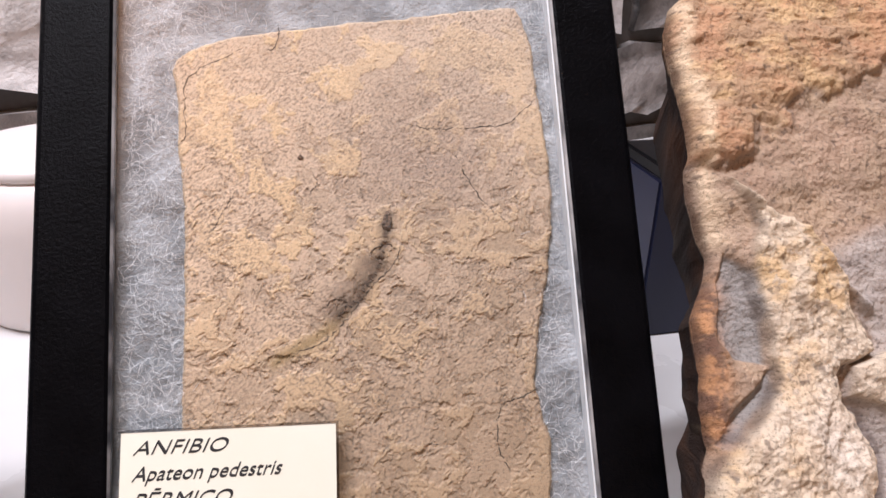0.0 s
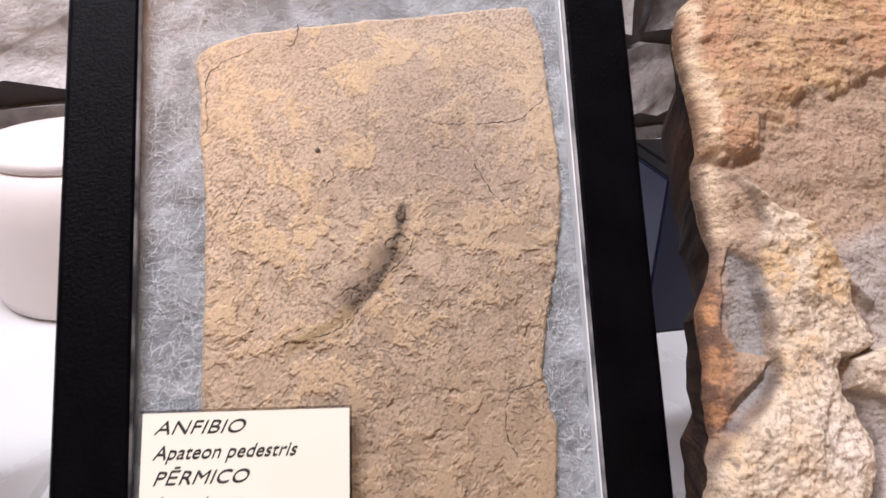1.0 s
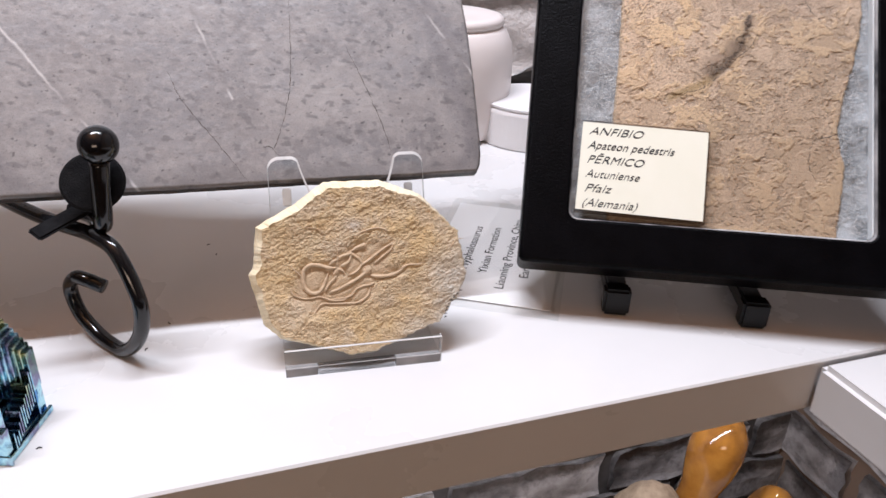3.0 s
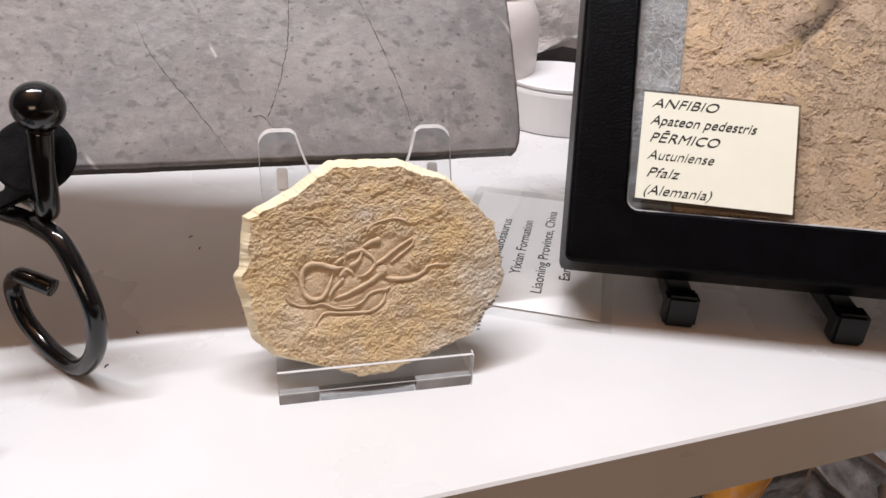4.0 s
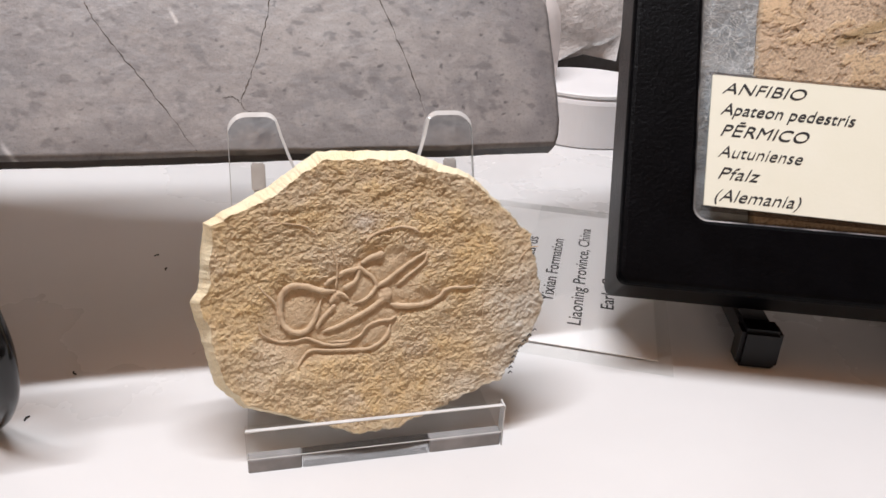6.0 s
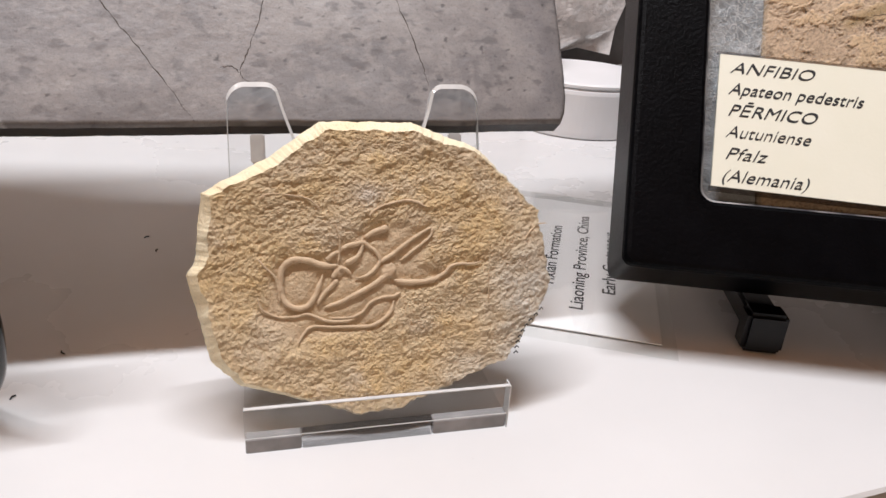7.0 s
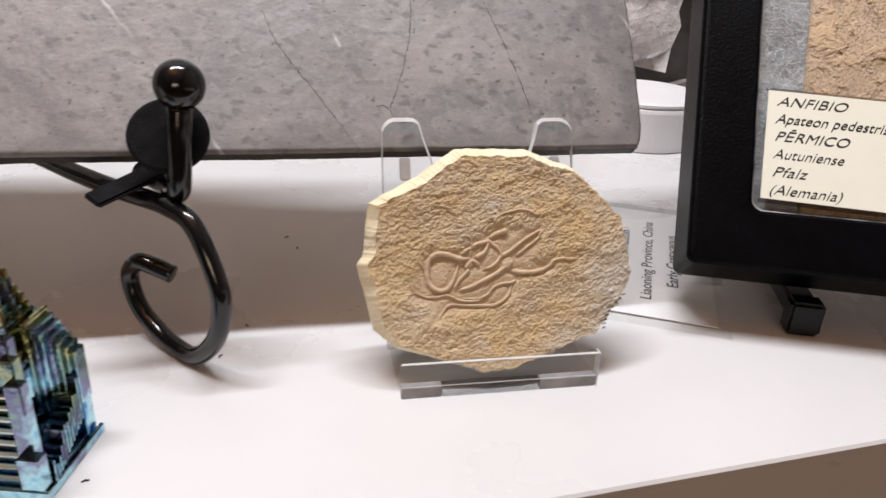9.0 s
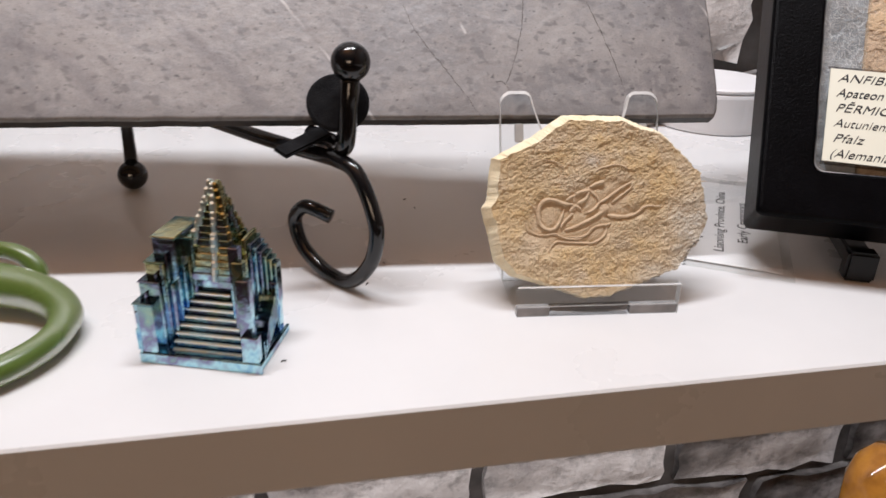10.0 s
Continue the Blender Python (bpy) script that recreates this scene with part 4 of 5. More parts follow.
def plaque_tone(x, y, h):
    base = blend((0.655, 0.525, 0.345), (0.675, 0.515, 0.295), sigmoid(nfbm(x, y, 40, 5, 3.0, 0.6) * 7))
    base = blend(base, (0.635, 0.545, 0.43), sigmoid((nfbm(x, y, 60, 5, 13.0, 0.65) - 0.18) * 10) * 0.5)
    base = blend(base, (0.66, 0.455, 0.19), sigmoid((nfbm(x, y, 60, 5, 23.0, 0.65) - 0.16) * 9) * 0.5)
    grey = sigmoid((x - 0.029 + 0.005 * nfbm(x, y, 90, 4, 6.0)) * 500) * sigmoid((0.030 - y) * 300)
    base = blend(base, (0.60, 0.58, 0.53), np.maximum(grey, sigmoid((x * 0.7 - y - 0.012 + 0.006 * nfbm(x, y, 80, 4, 8.0)) * 400)) * 0.85)
    base = blend(base, (0.60, 0.575, 0.56), np.exp(-(((x - 0.0005) / 0.004) ** 2 + ((y - 0.0435) / 0.003) ** 2)) * 0.6)
    # Lows of the relief grain painted darker, their shade in the colour.
    base = blend(base, (0.50, 0.385, 0.245), sigmoid(-nfbm(0.94 * x + 0.34 * y, (0.94 * y - 0.34 * x) * 1.3, 210, 5, 5.0, 0.74) * 6) * 0.45)
    base = blend(base, (0.40, 0.30, 0.19), sigmoid((nfbm(x, y, 1000, 2, 33.0) - 0.30) * 20) * 0.30)
    return blend(base, (0.60, 0.465, 0.315), smooth_bed(x, y) * 0.75)


def limestone_plaque():
    cx, cy = 0.002, 0.027
    ang = sorted((math.atan2(y - cy, x - cx), math.hypot(x - cx, y - cy)) for x, y in PL_OUT)
    # straight edges between the corners of the broken outline
    a = -math.pi + 2 * math.pi * np.arange(1000) / 1000
    rad = np.zeros_like(a)
    for k in range(len(ang)):
        a0, r0 = ang[k]
        a1, r1 = ang[(k + 1) % len(ang)]
        if a1 < a0:
            a1 += 2 * math.pi
        p0, p1 = np.array([math.cos(a0), math.sin(a0)]) * r0, np.array([math.cos(a1), math.sin(a1)]) * r1
        w = (a - a0) % (2 * math.pi)
        m = w <= (a1 - a0)
        dx, dy = p1 - p0
        den = np.cos(a) * dy - np.sin(a) * dx
        rad = np.where(m, (p0[0] * dy - p0[1] * dx) / np.where(np.abs(den) < 1e-9, 1e-9, den), rad)
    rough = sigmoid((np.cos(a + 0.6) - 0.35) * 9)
    rad = rad + (0.00035 + 0.0005 * rough) * nfbm(rad * np.cos(a), rad * np.sin(a), 260, 4, 1.0, 0.65)
    bevel = 0.0006 + 0.0021 * sigmoid((np.cos(a - 2.35) - 0.05) * 7) * (1 + 0.5 * nfbm(np.cos(a), np.sin(a), 6, 3, 2.0))
    q = np.linspace(0, 1, 250)[:, None]
    r = (rad - bevel)[None, :] * q
    x, y = cx + r * np.cos(a), cy + r * np.sin(a)
    z = plaque_height(x, y)
    sheet("matrix_stone", x, y, z, plaque_tone(x, y, z), LIMESTONE, plaque, closed=True)
    zl = z[-1]
    lev = [(rad - bevel, zl), (rad - bevel * 0.45, zl * 0.5 - bevel * 0.8), (rad, -0.0004 - bevel * 1.7), (rad * 1.004, zl * 0 - 0.0065), (rad * 0.985, zl * 0 - 0.0095)]
    R = np.stack([l[0] for l in lev])
    X, Y, Z = cx + R * np.cos(a), cy + R * np.sin(a), np.stack([l[1] + 0 * a for l in lev])
    Z = Z + 0.0002 * nfbm(X * 2, Y + Z, 300, 3, 4.0)
    tone = blend((0.88, 0.78, 0.56), (0.84, 0.70, 0.46), sigmoid(nfbm(X + Z, Y, 90, 4, 5.0) * 7))
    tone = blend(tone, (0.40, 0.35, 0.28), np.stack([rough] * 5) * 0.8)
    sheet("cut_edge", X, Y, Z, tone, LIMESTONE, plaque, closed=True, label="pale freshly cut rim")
    bm = bmesh.new()
    bm.faces.new([bm.verts.new((u, v, -0.0094)) for u, v in zip(X[-1][::4], Y[-1][::4])][::-1])
    part("back", bm, LIMESTONE_RIM, plaque)
    rg = random.Random(21)
    for k, (w0, w1, pts) in enumerate(STAR_ARMS):
        line = spline([(u, v, 0) for u, v in pts], 8)
        n = len(line)
        line = [Vector((p.x + rg.gauss(0, 0.00003), p.y + rg.gauss(0, 0.00003), float(plaque_base(np.array(p.x), np.array(p.y))))) for p in line]
        deep = 0.30 * max(w0, w1) if max(w0, w1) > 0.0005 else 0.0
        line = [Vector((p.x, p.y, sum(line[max(0, min(n - 1, i + d))].z for d in range(-3, 4)) / 7 - deep * (0.15 + 0.5 * abs(math.sin(1.3 * k + 5.0 * i / n))) + 0.00012)) for i, p in enumerate(line)]
        wob = [0.86 + 0.28 * rg.random() for _ in range(n)]
        wob = [(wob[max(0, i - 1)] + wob[i] + wob[min(n - 1, i + 1)]) / 3 for i in range(n)]
        part("star_arm", tube_bm(line, lambda t, a=w0, b=w1, wob=wob, n=n: (a + (b - a) * t) * 0.70 * wob[int(t * (n - 1) + 0.5)] * min(1.0, 0.35 + 9 * t, 0.2 + 9 * (1 - t)), 12, flat=0.85), FOSSIL_BUFF, plaque, smooth=True)
    for px, py, pr in ((-0.0068, 0.0266, 0.0013), (0.0046, 0.0262, 0.0018), (-0.0010, 0.0330, 0.0010)):
        b = bmesh.new()
        bmesh.ops.create_icosphere(b, subdivisions=4, radius=pr)
        for v in b.verts:
            v.co *= 1 + 0.30 * fbm(v.co.x, v.co.y, v.co.z, 900)
        b.transform(Matrix.Translation((px, py, float(plaque_height(np.array(px), np.array(py))))) @ Matrix.Diagonal((1, 1, 0.5, 1)))
        part("star_disc", b, FOSSIL_BUFF, plaque, smooth=True)
    # short pencilled note along the broken edge, kept as strokes
    for k in range(9):
        t = k / 8
        px, py = 0.0405 - 0.0065 * t - 0.0016 * math.sin(t * 3), 0.0155 - 0.0098 * t
        part("note_stroke", tube_bm([Vector((px - 0.0006, py - 0.0003, 0.0006)), Vector((px, py + 0.0003, 0.0008)), Vector((px + 0.0004, py - 0.0002, 0.0006))], 0.00016, 5), INK, plaque)


limestone_plaque()

stand = thing("acrylic_stand", Matrix.Translation((-0.1750, 0.0443, 0)) @ pose(0, 0, 0, 0, 0, -5.2), "clear acrylic easel stand holding the plaque", "stand")


def prism_bm(outline, depth):
    bm = bmesh.new()
    lo = [bm.verts.new((x, y, 0)) for x, y in outline]
    hi = [bm.verts.new((x, y, depth)) for x, y in outline]
    for i in range(len(lo)):
        j = (i + 1) % len(lo)
        bm.faces.new((lo[i], lo[j], hi[j], hi[i]))
    bm.faces.new(lo[::-1])
    bm.faces.new(hi)
    bmesh.ops.triangulate(bm, faces=[f for f in bm.faces if len(f.verts) > 4])
    return bm


def back_outline():
    arc = lambda cx, cy, r, a0, a1, k=8: [(cx + r * math.cos(radians(a0 + (a1 - a0) * i / k)), cy + r * math.sin(radians(a0 + (a1 - a0) * i / k))) for i in range(k + 1)]
    tip = arc(0.0262, 0.0668, 0.0046, 0, 90, 8) + arc(0.0218, 0.0682, 0.0032, 90, 160, 6)
    side = [(0.0308, 0.0)] + tip + [(0.0176, 0.0650), (0.0163, 0.0612), (0.0148, 0.0570), (0.0120, 0.0510), (0.0070, 0.0440), (0.0020, 0.0405)]
    return side + [(-x, y) for x, y in side[::-1]]


def rim_prism(name, outline, depth, m):
    """A clear plate with its edge glint painted pale, broad where the outline faces up and fine down its sides."""
    bm, n = bmesh.new(), len(outline)
    inner = []
    for i, (x, y) in enumerate(outline):
        (ax, ay), (bx, by) = outline[i - 1], outline[(i + 1) % n]
        d = Vector((bx - ax, by - ay)).normalized()
        nx, ny = d.y, -d.x
        w = 0.00025 + 0.0010 * max(0.0, ny) ** 0.7
        inner.append((x - nx * w, y - ny * w))
    lo, mid, hi = ([bm.verts.new((x, y, z)) for x, y in ring] for ring, z in ((outline, 0.0), (outline, depth * 0.8), (inner, depth)))
    for a, b in ((lo, mid), (mid, hi)):
        for i in range(n):
            j = (i + 1) % n
            bm.faces.new((a[i], a[j], b[j], b[i])).material_index = 1
    bm.faces.new(lo[::-1])
    bm.faces.new(hi)
    bm.transform(m)
    ob = part(name, bm, ACRYLIC, stand)
    ob.data.materials.append(ACRYLIC_GLINT)
    ob.visible_shadow = False
    return ob


face = pose(0, 0, 0, 90, 0, 0)
for nm, bx in (("lip", (-0.0295, 0.0295, -0.0005, 0.0025, 0.0042, 0.0113)), ("base", (-0.0295, 0.0295, 0.0028, 0.046, 0.0004, 0.0030))):
    plate = part(nm, box_bm(*bx), ACRYLIC, stand)
    plate.visible_shadow = False
    lip = plate if nm == "lip" else lip
part("lip_edge", box_bm(-0.0295, 0.0295, -0.0004, 0.0006, 0.0114, 0.0117, 0.0001, 1), ACRYLIC_GLINT, lip, "polished edge of the lip with its glint painted pale").visible_shadow = False
part("bend_glint", box_bm(-0.0294, 0.0294, -0.00065, -0.0005, 0.0041, 0.0043), ACRYLIC_GLINT, lip, "fine painted glint along the bend").visible_shadow = False
for x0, x1 in ((-0.0294, -0.0175), (0.0120, 0.0294)):
    part("bend_end", box_bm(x0, x1, -0.0004, 0.0025, 0.0, 0.0039, 0.0003, 1), ACRYLIC_FOOT, stand, "polished bend at the foot, its dark refraction painted grey").visible_shadow = False
part("bend", box_bm(-0.0174, 0.0119, -0.0004, 0.0025, 0.0, 0.0039, 0.0003, 1), ACRYLIC_SHADED, stand).visible_shadow = False
part("lip_side", box_bm(0.0296, 0.0299, -0.0005, 0.0025, 0.0, 0.0115), ACRYLIC_GLINT, lip, "polished side of the lip with its glint painted pale").visible_shadow = False
rim_prism("prong_plate", back_outline(), 0.0028, Matrix.Translation((0, 0.0225, 0.0031)) @ pose(0, 0, 0, 90 - 23.1, 0, 0))
for cx in (-0.0240, 0.0240):
    clip = box_bm(cx - 0.0017, cx + 0.0017, 0.0520, 0.0590, 0.0030, 0.0042, 0.0004)
    clip.transform(Matrix.Translation((0, 0.0225, 0.0031)) @ pose(0, 0, 0, 90 - 23.1, 0, 0))
    part("clip", clip, SILVER, stand, "small bright metal clip")
for sx in (-0.0205, 0.0205):
    b = prism_bm([(-0.0018, 0.0), (0.0018, 0.0), (0.0018, 0.046), (-0.0018, 0.046)], 0.0026)
    b.transform(Matrix.Translation((sx, 0.0445, 0.0031)) @ pose(0, 0, 0, 90 + 1, 0, 0))
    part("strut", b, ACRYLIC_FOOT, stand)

# ---- bismuth crystal ----


def bismuth_material():
    m, nt, links, bsdf = nodes_of("bismuth")
    tex = nt.new("ShaderNodeTexCoord")
    sep = nt.new("ShaderNodeSeparateXYZ")
    links.new(tex.outputs["Object"], sep.inputs[0])
    n = noise_node(nt, 150, 3)
    links.new(tex.outputs["Object"], n.inputs["Vector"])
    mul = nt.new("ShaderNodeMath")
    mul.operation, mul.inputs[1].default_value = "MULTIPLY", 8.5
    links.new(sep.outputs["Z"], mul.inputs[0])
    add = nt.new("ShaderNodeMath")
    add.operation = "MULTIPLY_ADD"
    add.inputs[1].default_value = 0.62
    links.new(n.outputs["Fac"], add.inputs[0])
    links.new(mul.outputs[0], add.inputs[2])
    r = ramp_node(nt, [(0.28, (0.36, 0.52, 0.80)), (0.42, (0.10, 0.26, 0.55)), (0.52, (0.46, 0.76, 0.84)), (0.62, (0.22, 0.21, 0.36)), (0.72, (0.26, 0.42, 0.38)), (0.84, (0.60, 0.55, 0.28)), (1.0, (0.26, 0.31, 0.16))])
    info, vary = nt.new("ShaderNodeObjectInfo"), nt.new("ShaderNodeMath")
    vary.operation, vary.inputs[1].default_value = "MULTIPLY_ADD", 0.26
    links.new(info.outputs["Random"], vary.inputs[0])
    links.new(add.outputs[0], vary.inputs[2])
    links.new(vary.outputs[0], r.inputs[0])
    links.new(r.outputs[0], bsdf.inputs["Base Color"])
    bsdf.inputs["Metallic"].default_value, bsdf.inputs["Roughness"].default_value = 1.0, 0.14
    nb = noise_node(nt, 500, 3)
    links.new(tex.outputs["Object"], nb.inputs["Vector"])
    b = nt.new("ShaderNodeBump")
    b.inputs["Strength"].default_value, b.inputs["Distance"].default_value = 0.3, 0.0004
    links.new(nb.outputs["Fac"], b.inputs["Height"])
    links.new(b.outputs[0], bsdf.inputs["Normal"])
    return m


BISMUTH = bismuth_material()
# Paler copy of the metal: bright reflections on lips and beads put into its colour.
BISMUTH_PALE = surface("bismuth_pale", [(0.3, (0.60, 0.80, 0.84)), (0.55, (0.86, 0.88, 0.80)), (0.75, (0.88, 0.80, 0.55))], 260, 0.30, metal=1.0, bump=0.2, bump_scale=700, bump_dist=0.0003)
# x runs along the front edge to the near corner, y back into the crystal
bis = thing("bismuth_crystal", Matrix.Translation((-0.3285, 0.0375, 0)) @ pose(0, 0, 0, 0, 0, -19.5), "iridescent blue and gold stepped bismuth crystal on the shelf", "mineral")
BW, BD = 0.0386, 0.0275
rnd = random.Random(4)


def block(name, x0, x1, y0, y1, z0, z1, bevel=0.00025, metal=None):
    part(name, box_bm(x0, x1, y0, y1, z0, z1, bevel, 1), metal or BISMUTH, bis)


# stepped terraces climbing from the front and the side face to the middle
for k in range(9):
    ins, z0, z1 = 0.0015 * k, 0.0021 * k + (0.0 if k == 0 else 0.0002), 0.0021 * (k + 1)
    x1 = BW - 0.0020 - ins * 0.95
    block("terrace", 0.0100, x1, 0.0014 + ins, BD - 0.0008, z0, z1)
    block("terrace_lip", 0.0098, x1 + 0.0002, 0.0009 + ins, 0.0021 + ins, z1 - 0.0004, z1 + 0.0005, 0.0002, BISMUTH_PALE)
    block("terrace_lip", x1 - 0.0006, x1 + 0.0004, 0.0014 + ins, BD - 0.0050, z1 - 0.0004, z1 + 0.0005)
block("base_plate", 0.0, BW + 0.0008, 0.0, 0.0011, 0.0, 0.0036)
block("base_plate", BW - 0.0012, BW, 0.0012, BD, 0.0, 0.0024)
# corner post
block("corner_post", BW - 0.0054, BW - 0.0002, 0.0002, 0.0036, 0.0037, 0.0125)
block("corner_post", BW - 0.0066, BW - 0.0026, 0.0030, 0.0062, 0.0100, 0.0300)
block("corner_post", BW - 0.0086, BW - 0.0050, 0.0056, 0.0086, 0.0120, 0.0345)
block("corner_post", BW - 0.0104, BW - 0.0072, 0.0080, 0.0110, 0.0140, 0.0380)
# the massive left wall, stepping up from the shelf to the tower
for x0, x1, y0, y1, zt in ((0.0, 0.0060, 0.0006, BD, 0.0200), (0.0012, 0.0078, 0.0034, BD - 0.001, 0.0262), (0.0026, 0.0088, 0.0058, BD - 0.002, 0.0318), (0.0046, 0.0118, 0.0082, BD - 0.003, 0.0392), (0.0095, 0.0150, 0.0130, BD - 0.004, 0.0376)):
    block("wall_step", x0, x1, y0, y1, 0.0001, zt)
    block("wall_cap", x0 - 0.0003, x1 + 0.0003, y0 - 0.0004, y1, zt + 0.0001, zt + 0.0007)
for k in range(7):
    x0 = 0.0004 + 0.0014 * k
    block("rib", x0, x0 + 0.0007, 0.0001 + 0.0011 * k, 0.0040 + 0.0011 * k, 0.0, 0.0180 + 0.0028 * k)
for k in range(5):
    x0 = 0.0100 + 0.0010 * k
    block("rib", x0, x0 + 0.0009, 0.0060 + 0.0020 * k, 0.0200, 0.004 * k, 0.0250 + 0.0022 * k)
# far end of the side face
for k in range(5):
    block("side_column", BW - 0.0042 - 0.0019 * k, BW - 0.0016 - 0.0019 * k, BD - 0.0052, BD - 0.0008 + 0.0002 * k, 0.0, 0.0235 + 0.0012 * k)
    block("side_rib", BW - 0.0014 - 0.0004 * k, BW - 0.0008 - 0.0004 * k, BD - 0.0060 + 0.0010 * k, BD - 0.0055 + 0.0010 * k, 0.0, 0.0205 + 0.0014 * k)
# thin growth plates edging the left wall and the side face
for k in range(16):
    x0, z0 = 0.0002 + 0.0006 * k + rnd.uniform(-0.0002, 0.0002), rnd.uniform(0.004, 0.012)
    block("growth_plate", x0, x0 + rnd.uniform(0.0003, 0.0006), -0.0002 + 0.0007 * k, 0.0030 + 0.0008 * k, z0, z0 + rnd.uniform(0.006, 0.014) + 0.0010 * k, 0.0001, BISMUTH_PALE if k % 5 == 2 else None)
for k in range(14):
    y0, z0 = 0.0050 + 0.0014 * k, 0.0020 + 0.0006 * k
    block("growth_plate", BW - 0.0040 - 0.0002 * k, BW + 0.0001 - 0.0001 * k, y0, y0 + 0.0005, z0, z0 + rnd.uniform(0.0030, 0.0070) + 0.0006 * k, 0.0001)
block("core", 0.0120, 0.0300, 0.0150, BD - 0.0008, 0.0180, 0.0262)
# inner wall behind the stairs, then the peak: a stair pyramid with small cubes along its arrises
for k, zt in enumerate((0.0330, 0.0345, 0.0360, 0.0350, 0.0335, 0.0318)):
    block("inner_wall", 0.0128 + 0.0030 * k, 0.0156 + 0.0030 * k, 0.0225 - 0.0004 * k, 0.0262, 0.0195, zt)
PX, PY = 0.0205, 0.0200
for k in range(14):
    w, z0 = 0.0095 * (1 - k / 14.5), 0.0240 + 0.0021 * k
    block("peak_step", PX - w, PX + w, PY - w * 0.8, PY + w * 0.75, z0, z0 + 0.0024)
    for sx, sy in ((-1, -1), (1, -1), (1, 1), (-1, 1), (0.1, -1), (1, 0.1)):
        c = rnd.uniform(0.0006, 0.0012)
        cx0, cy0 = PX + sx * w, PY + sy * w * 0.8
        block("cube", cx0 - c, cx0 + c, cy0 - c, cy0 + c, z0 + 0.0003 * rnd.random(), z0 + 0.0026 + rnd.uniform(0, 0.0012), c * 0.55, BISMUTH_PALE if sx < 0.5 else None)
for k in range(7):
    x0 = 0.0290 + 0.0012 * k
    block("flank_column", x0, x0 + 0.0013, 0.0165 + 0.0009 * k, BD - 0.0010, 0.012, 0.0372 - 0.0017 * k)

# ---- ochre rock on a clear easel ----
RK_M = basis((0.0704, -0.0436, 0.0398), -22.0, 42.0)
rock = thing("ochre_rock", RK_M, "rough ochre sandstone rock with white crust on a clear easel", "rock")
RK_LEFT = [(-0.005, -0.0300), (0.0003, -0.0370), (0.0125, -0.0420), (0.0289, -0.0430), (0.046, -0.0390), (0.0545, -0.0345), (0.0645, -0.0345), (0.0731, -0.0320), (0.0879, -0.0300), (0.0972, -0.0240), (0.1045, -0.0225), (0.1207, -0.0245), (0.1368, -0.0240), (0.1554, -0.0225), (0.1731, -0.0220), (0.181, -0.0185), (0.1865, -0.0120), (0.19, 0.0)]


LOBES = [[(-0.0154, 0.1235), (-0.0083, 0.1146), (-0.0003, 0.1113), (0.0059, 0.0986), (0.0107, 0.0848), (0.0124, 0.0743), (0.0026, 0.0717), (0.0006, 0.066), (0.0052, 0.0587), (0.0068, 0.0487), (0.0035, 0.0406), (-0.0039, 0.0336), (-0.0049, 0.0224), (-0.0027, 0.0158), (-0.0121, 0.0113), (-0.0348, 0.0097), (-0.0416, 0.0183), (-0.0429, 0.0311), (-0.0399, 0.0455), (-0.0326, 0.0546), (-0.0244, 0.0599), (-0.0152, 0.0694), (-0.0138, 0.081), (-0.0158, 0.093), (-0.0132, 0.1037), (-0.0103, 0.1099), (-0.0132, 0.1179)],
         [(0.0063, 0.0716), (0.0193, 0.074), (0.0218, 0.0681), (0.0172, 0.0581), (0.0103, 0.0613), (0.0048, 0.0643)],
         [(0.0048, 0.0298), (0.013, 0.0333), (0.0268, 0.0313), (0.0219, 0.0117), (0.0059, 0.0153), (0.003, 0.0219)],
         [(0.0332, 0.0795), (0.0404, 0.0855), (0.0700, 0.0900), (0.0700, 0.0540), (0.0331, 0.0561), (0.0245, 0.0564)],
         [(0.0300, 0.0400), (0.0500, 0.0440), (0.0800, 0.0420), (0.0800, 0.0080), (0.0320, 0.0090)]]
HOLLOWS = [[(-0.0189, 0.1038), (-0.0143, 0.099), (-0.0146, 0.0811), (-0.0152, 0.0738), (-0.0239, 0.0755), (-0.0258, 0.0814), (-0.0225, 0.0962)],
           [(-0.0147, 0.0723), (-0.0173, 0.0666), (-0.0326, 0.0546), (-0.0338, 0.0561), (-0.0266, 0.0642)]]
GREY_FIELD = [(0.0198, 0.1046), (0.0467, 0.1105), (0.080, 0.115), (0.080, 0.090), (0.0404, 0.0855), (0.0308, 0.0767), (0.0162, 0.0741), (0.0093, 0.0925), (0.0096, 0.1017)]
GAPS = [[(0.0022, 0.063), (0.0081, 0.0600), (0.0125, 0.0486), (0.0080, 0.0351), (0.0029, 0.038), (0.0068, 0.0487), (0.0034, 0.0573)], [(-0.0025, 0.0302), (0.0028, 0.0273), (0.0022, 0.0181), (-0.0038, 0.0172), (-0.0055, 0.0225)]]
LEDGE = [(-0.030, 0.126), (-0.0155, 0.1275), (-0.0117, 0.1308), (-0.0055, 0.1382), (0.0045, 0.1398), (0.0158, 0.1467), (0.0271, 0.1527), (0.0389, 0.1598), (0.09, 0.172)]


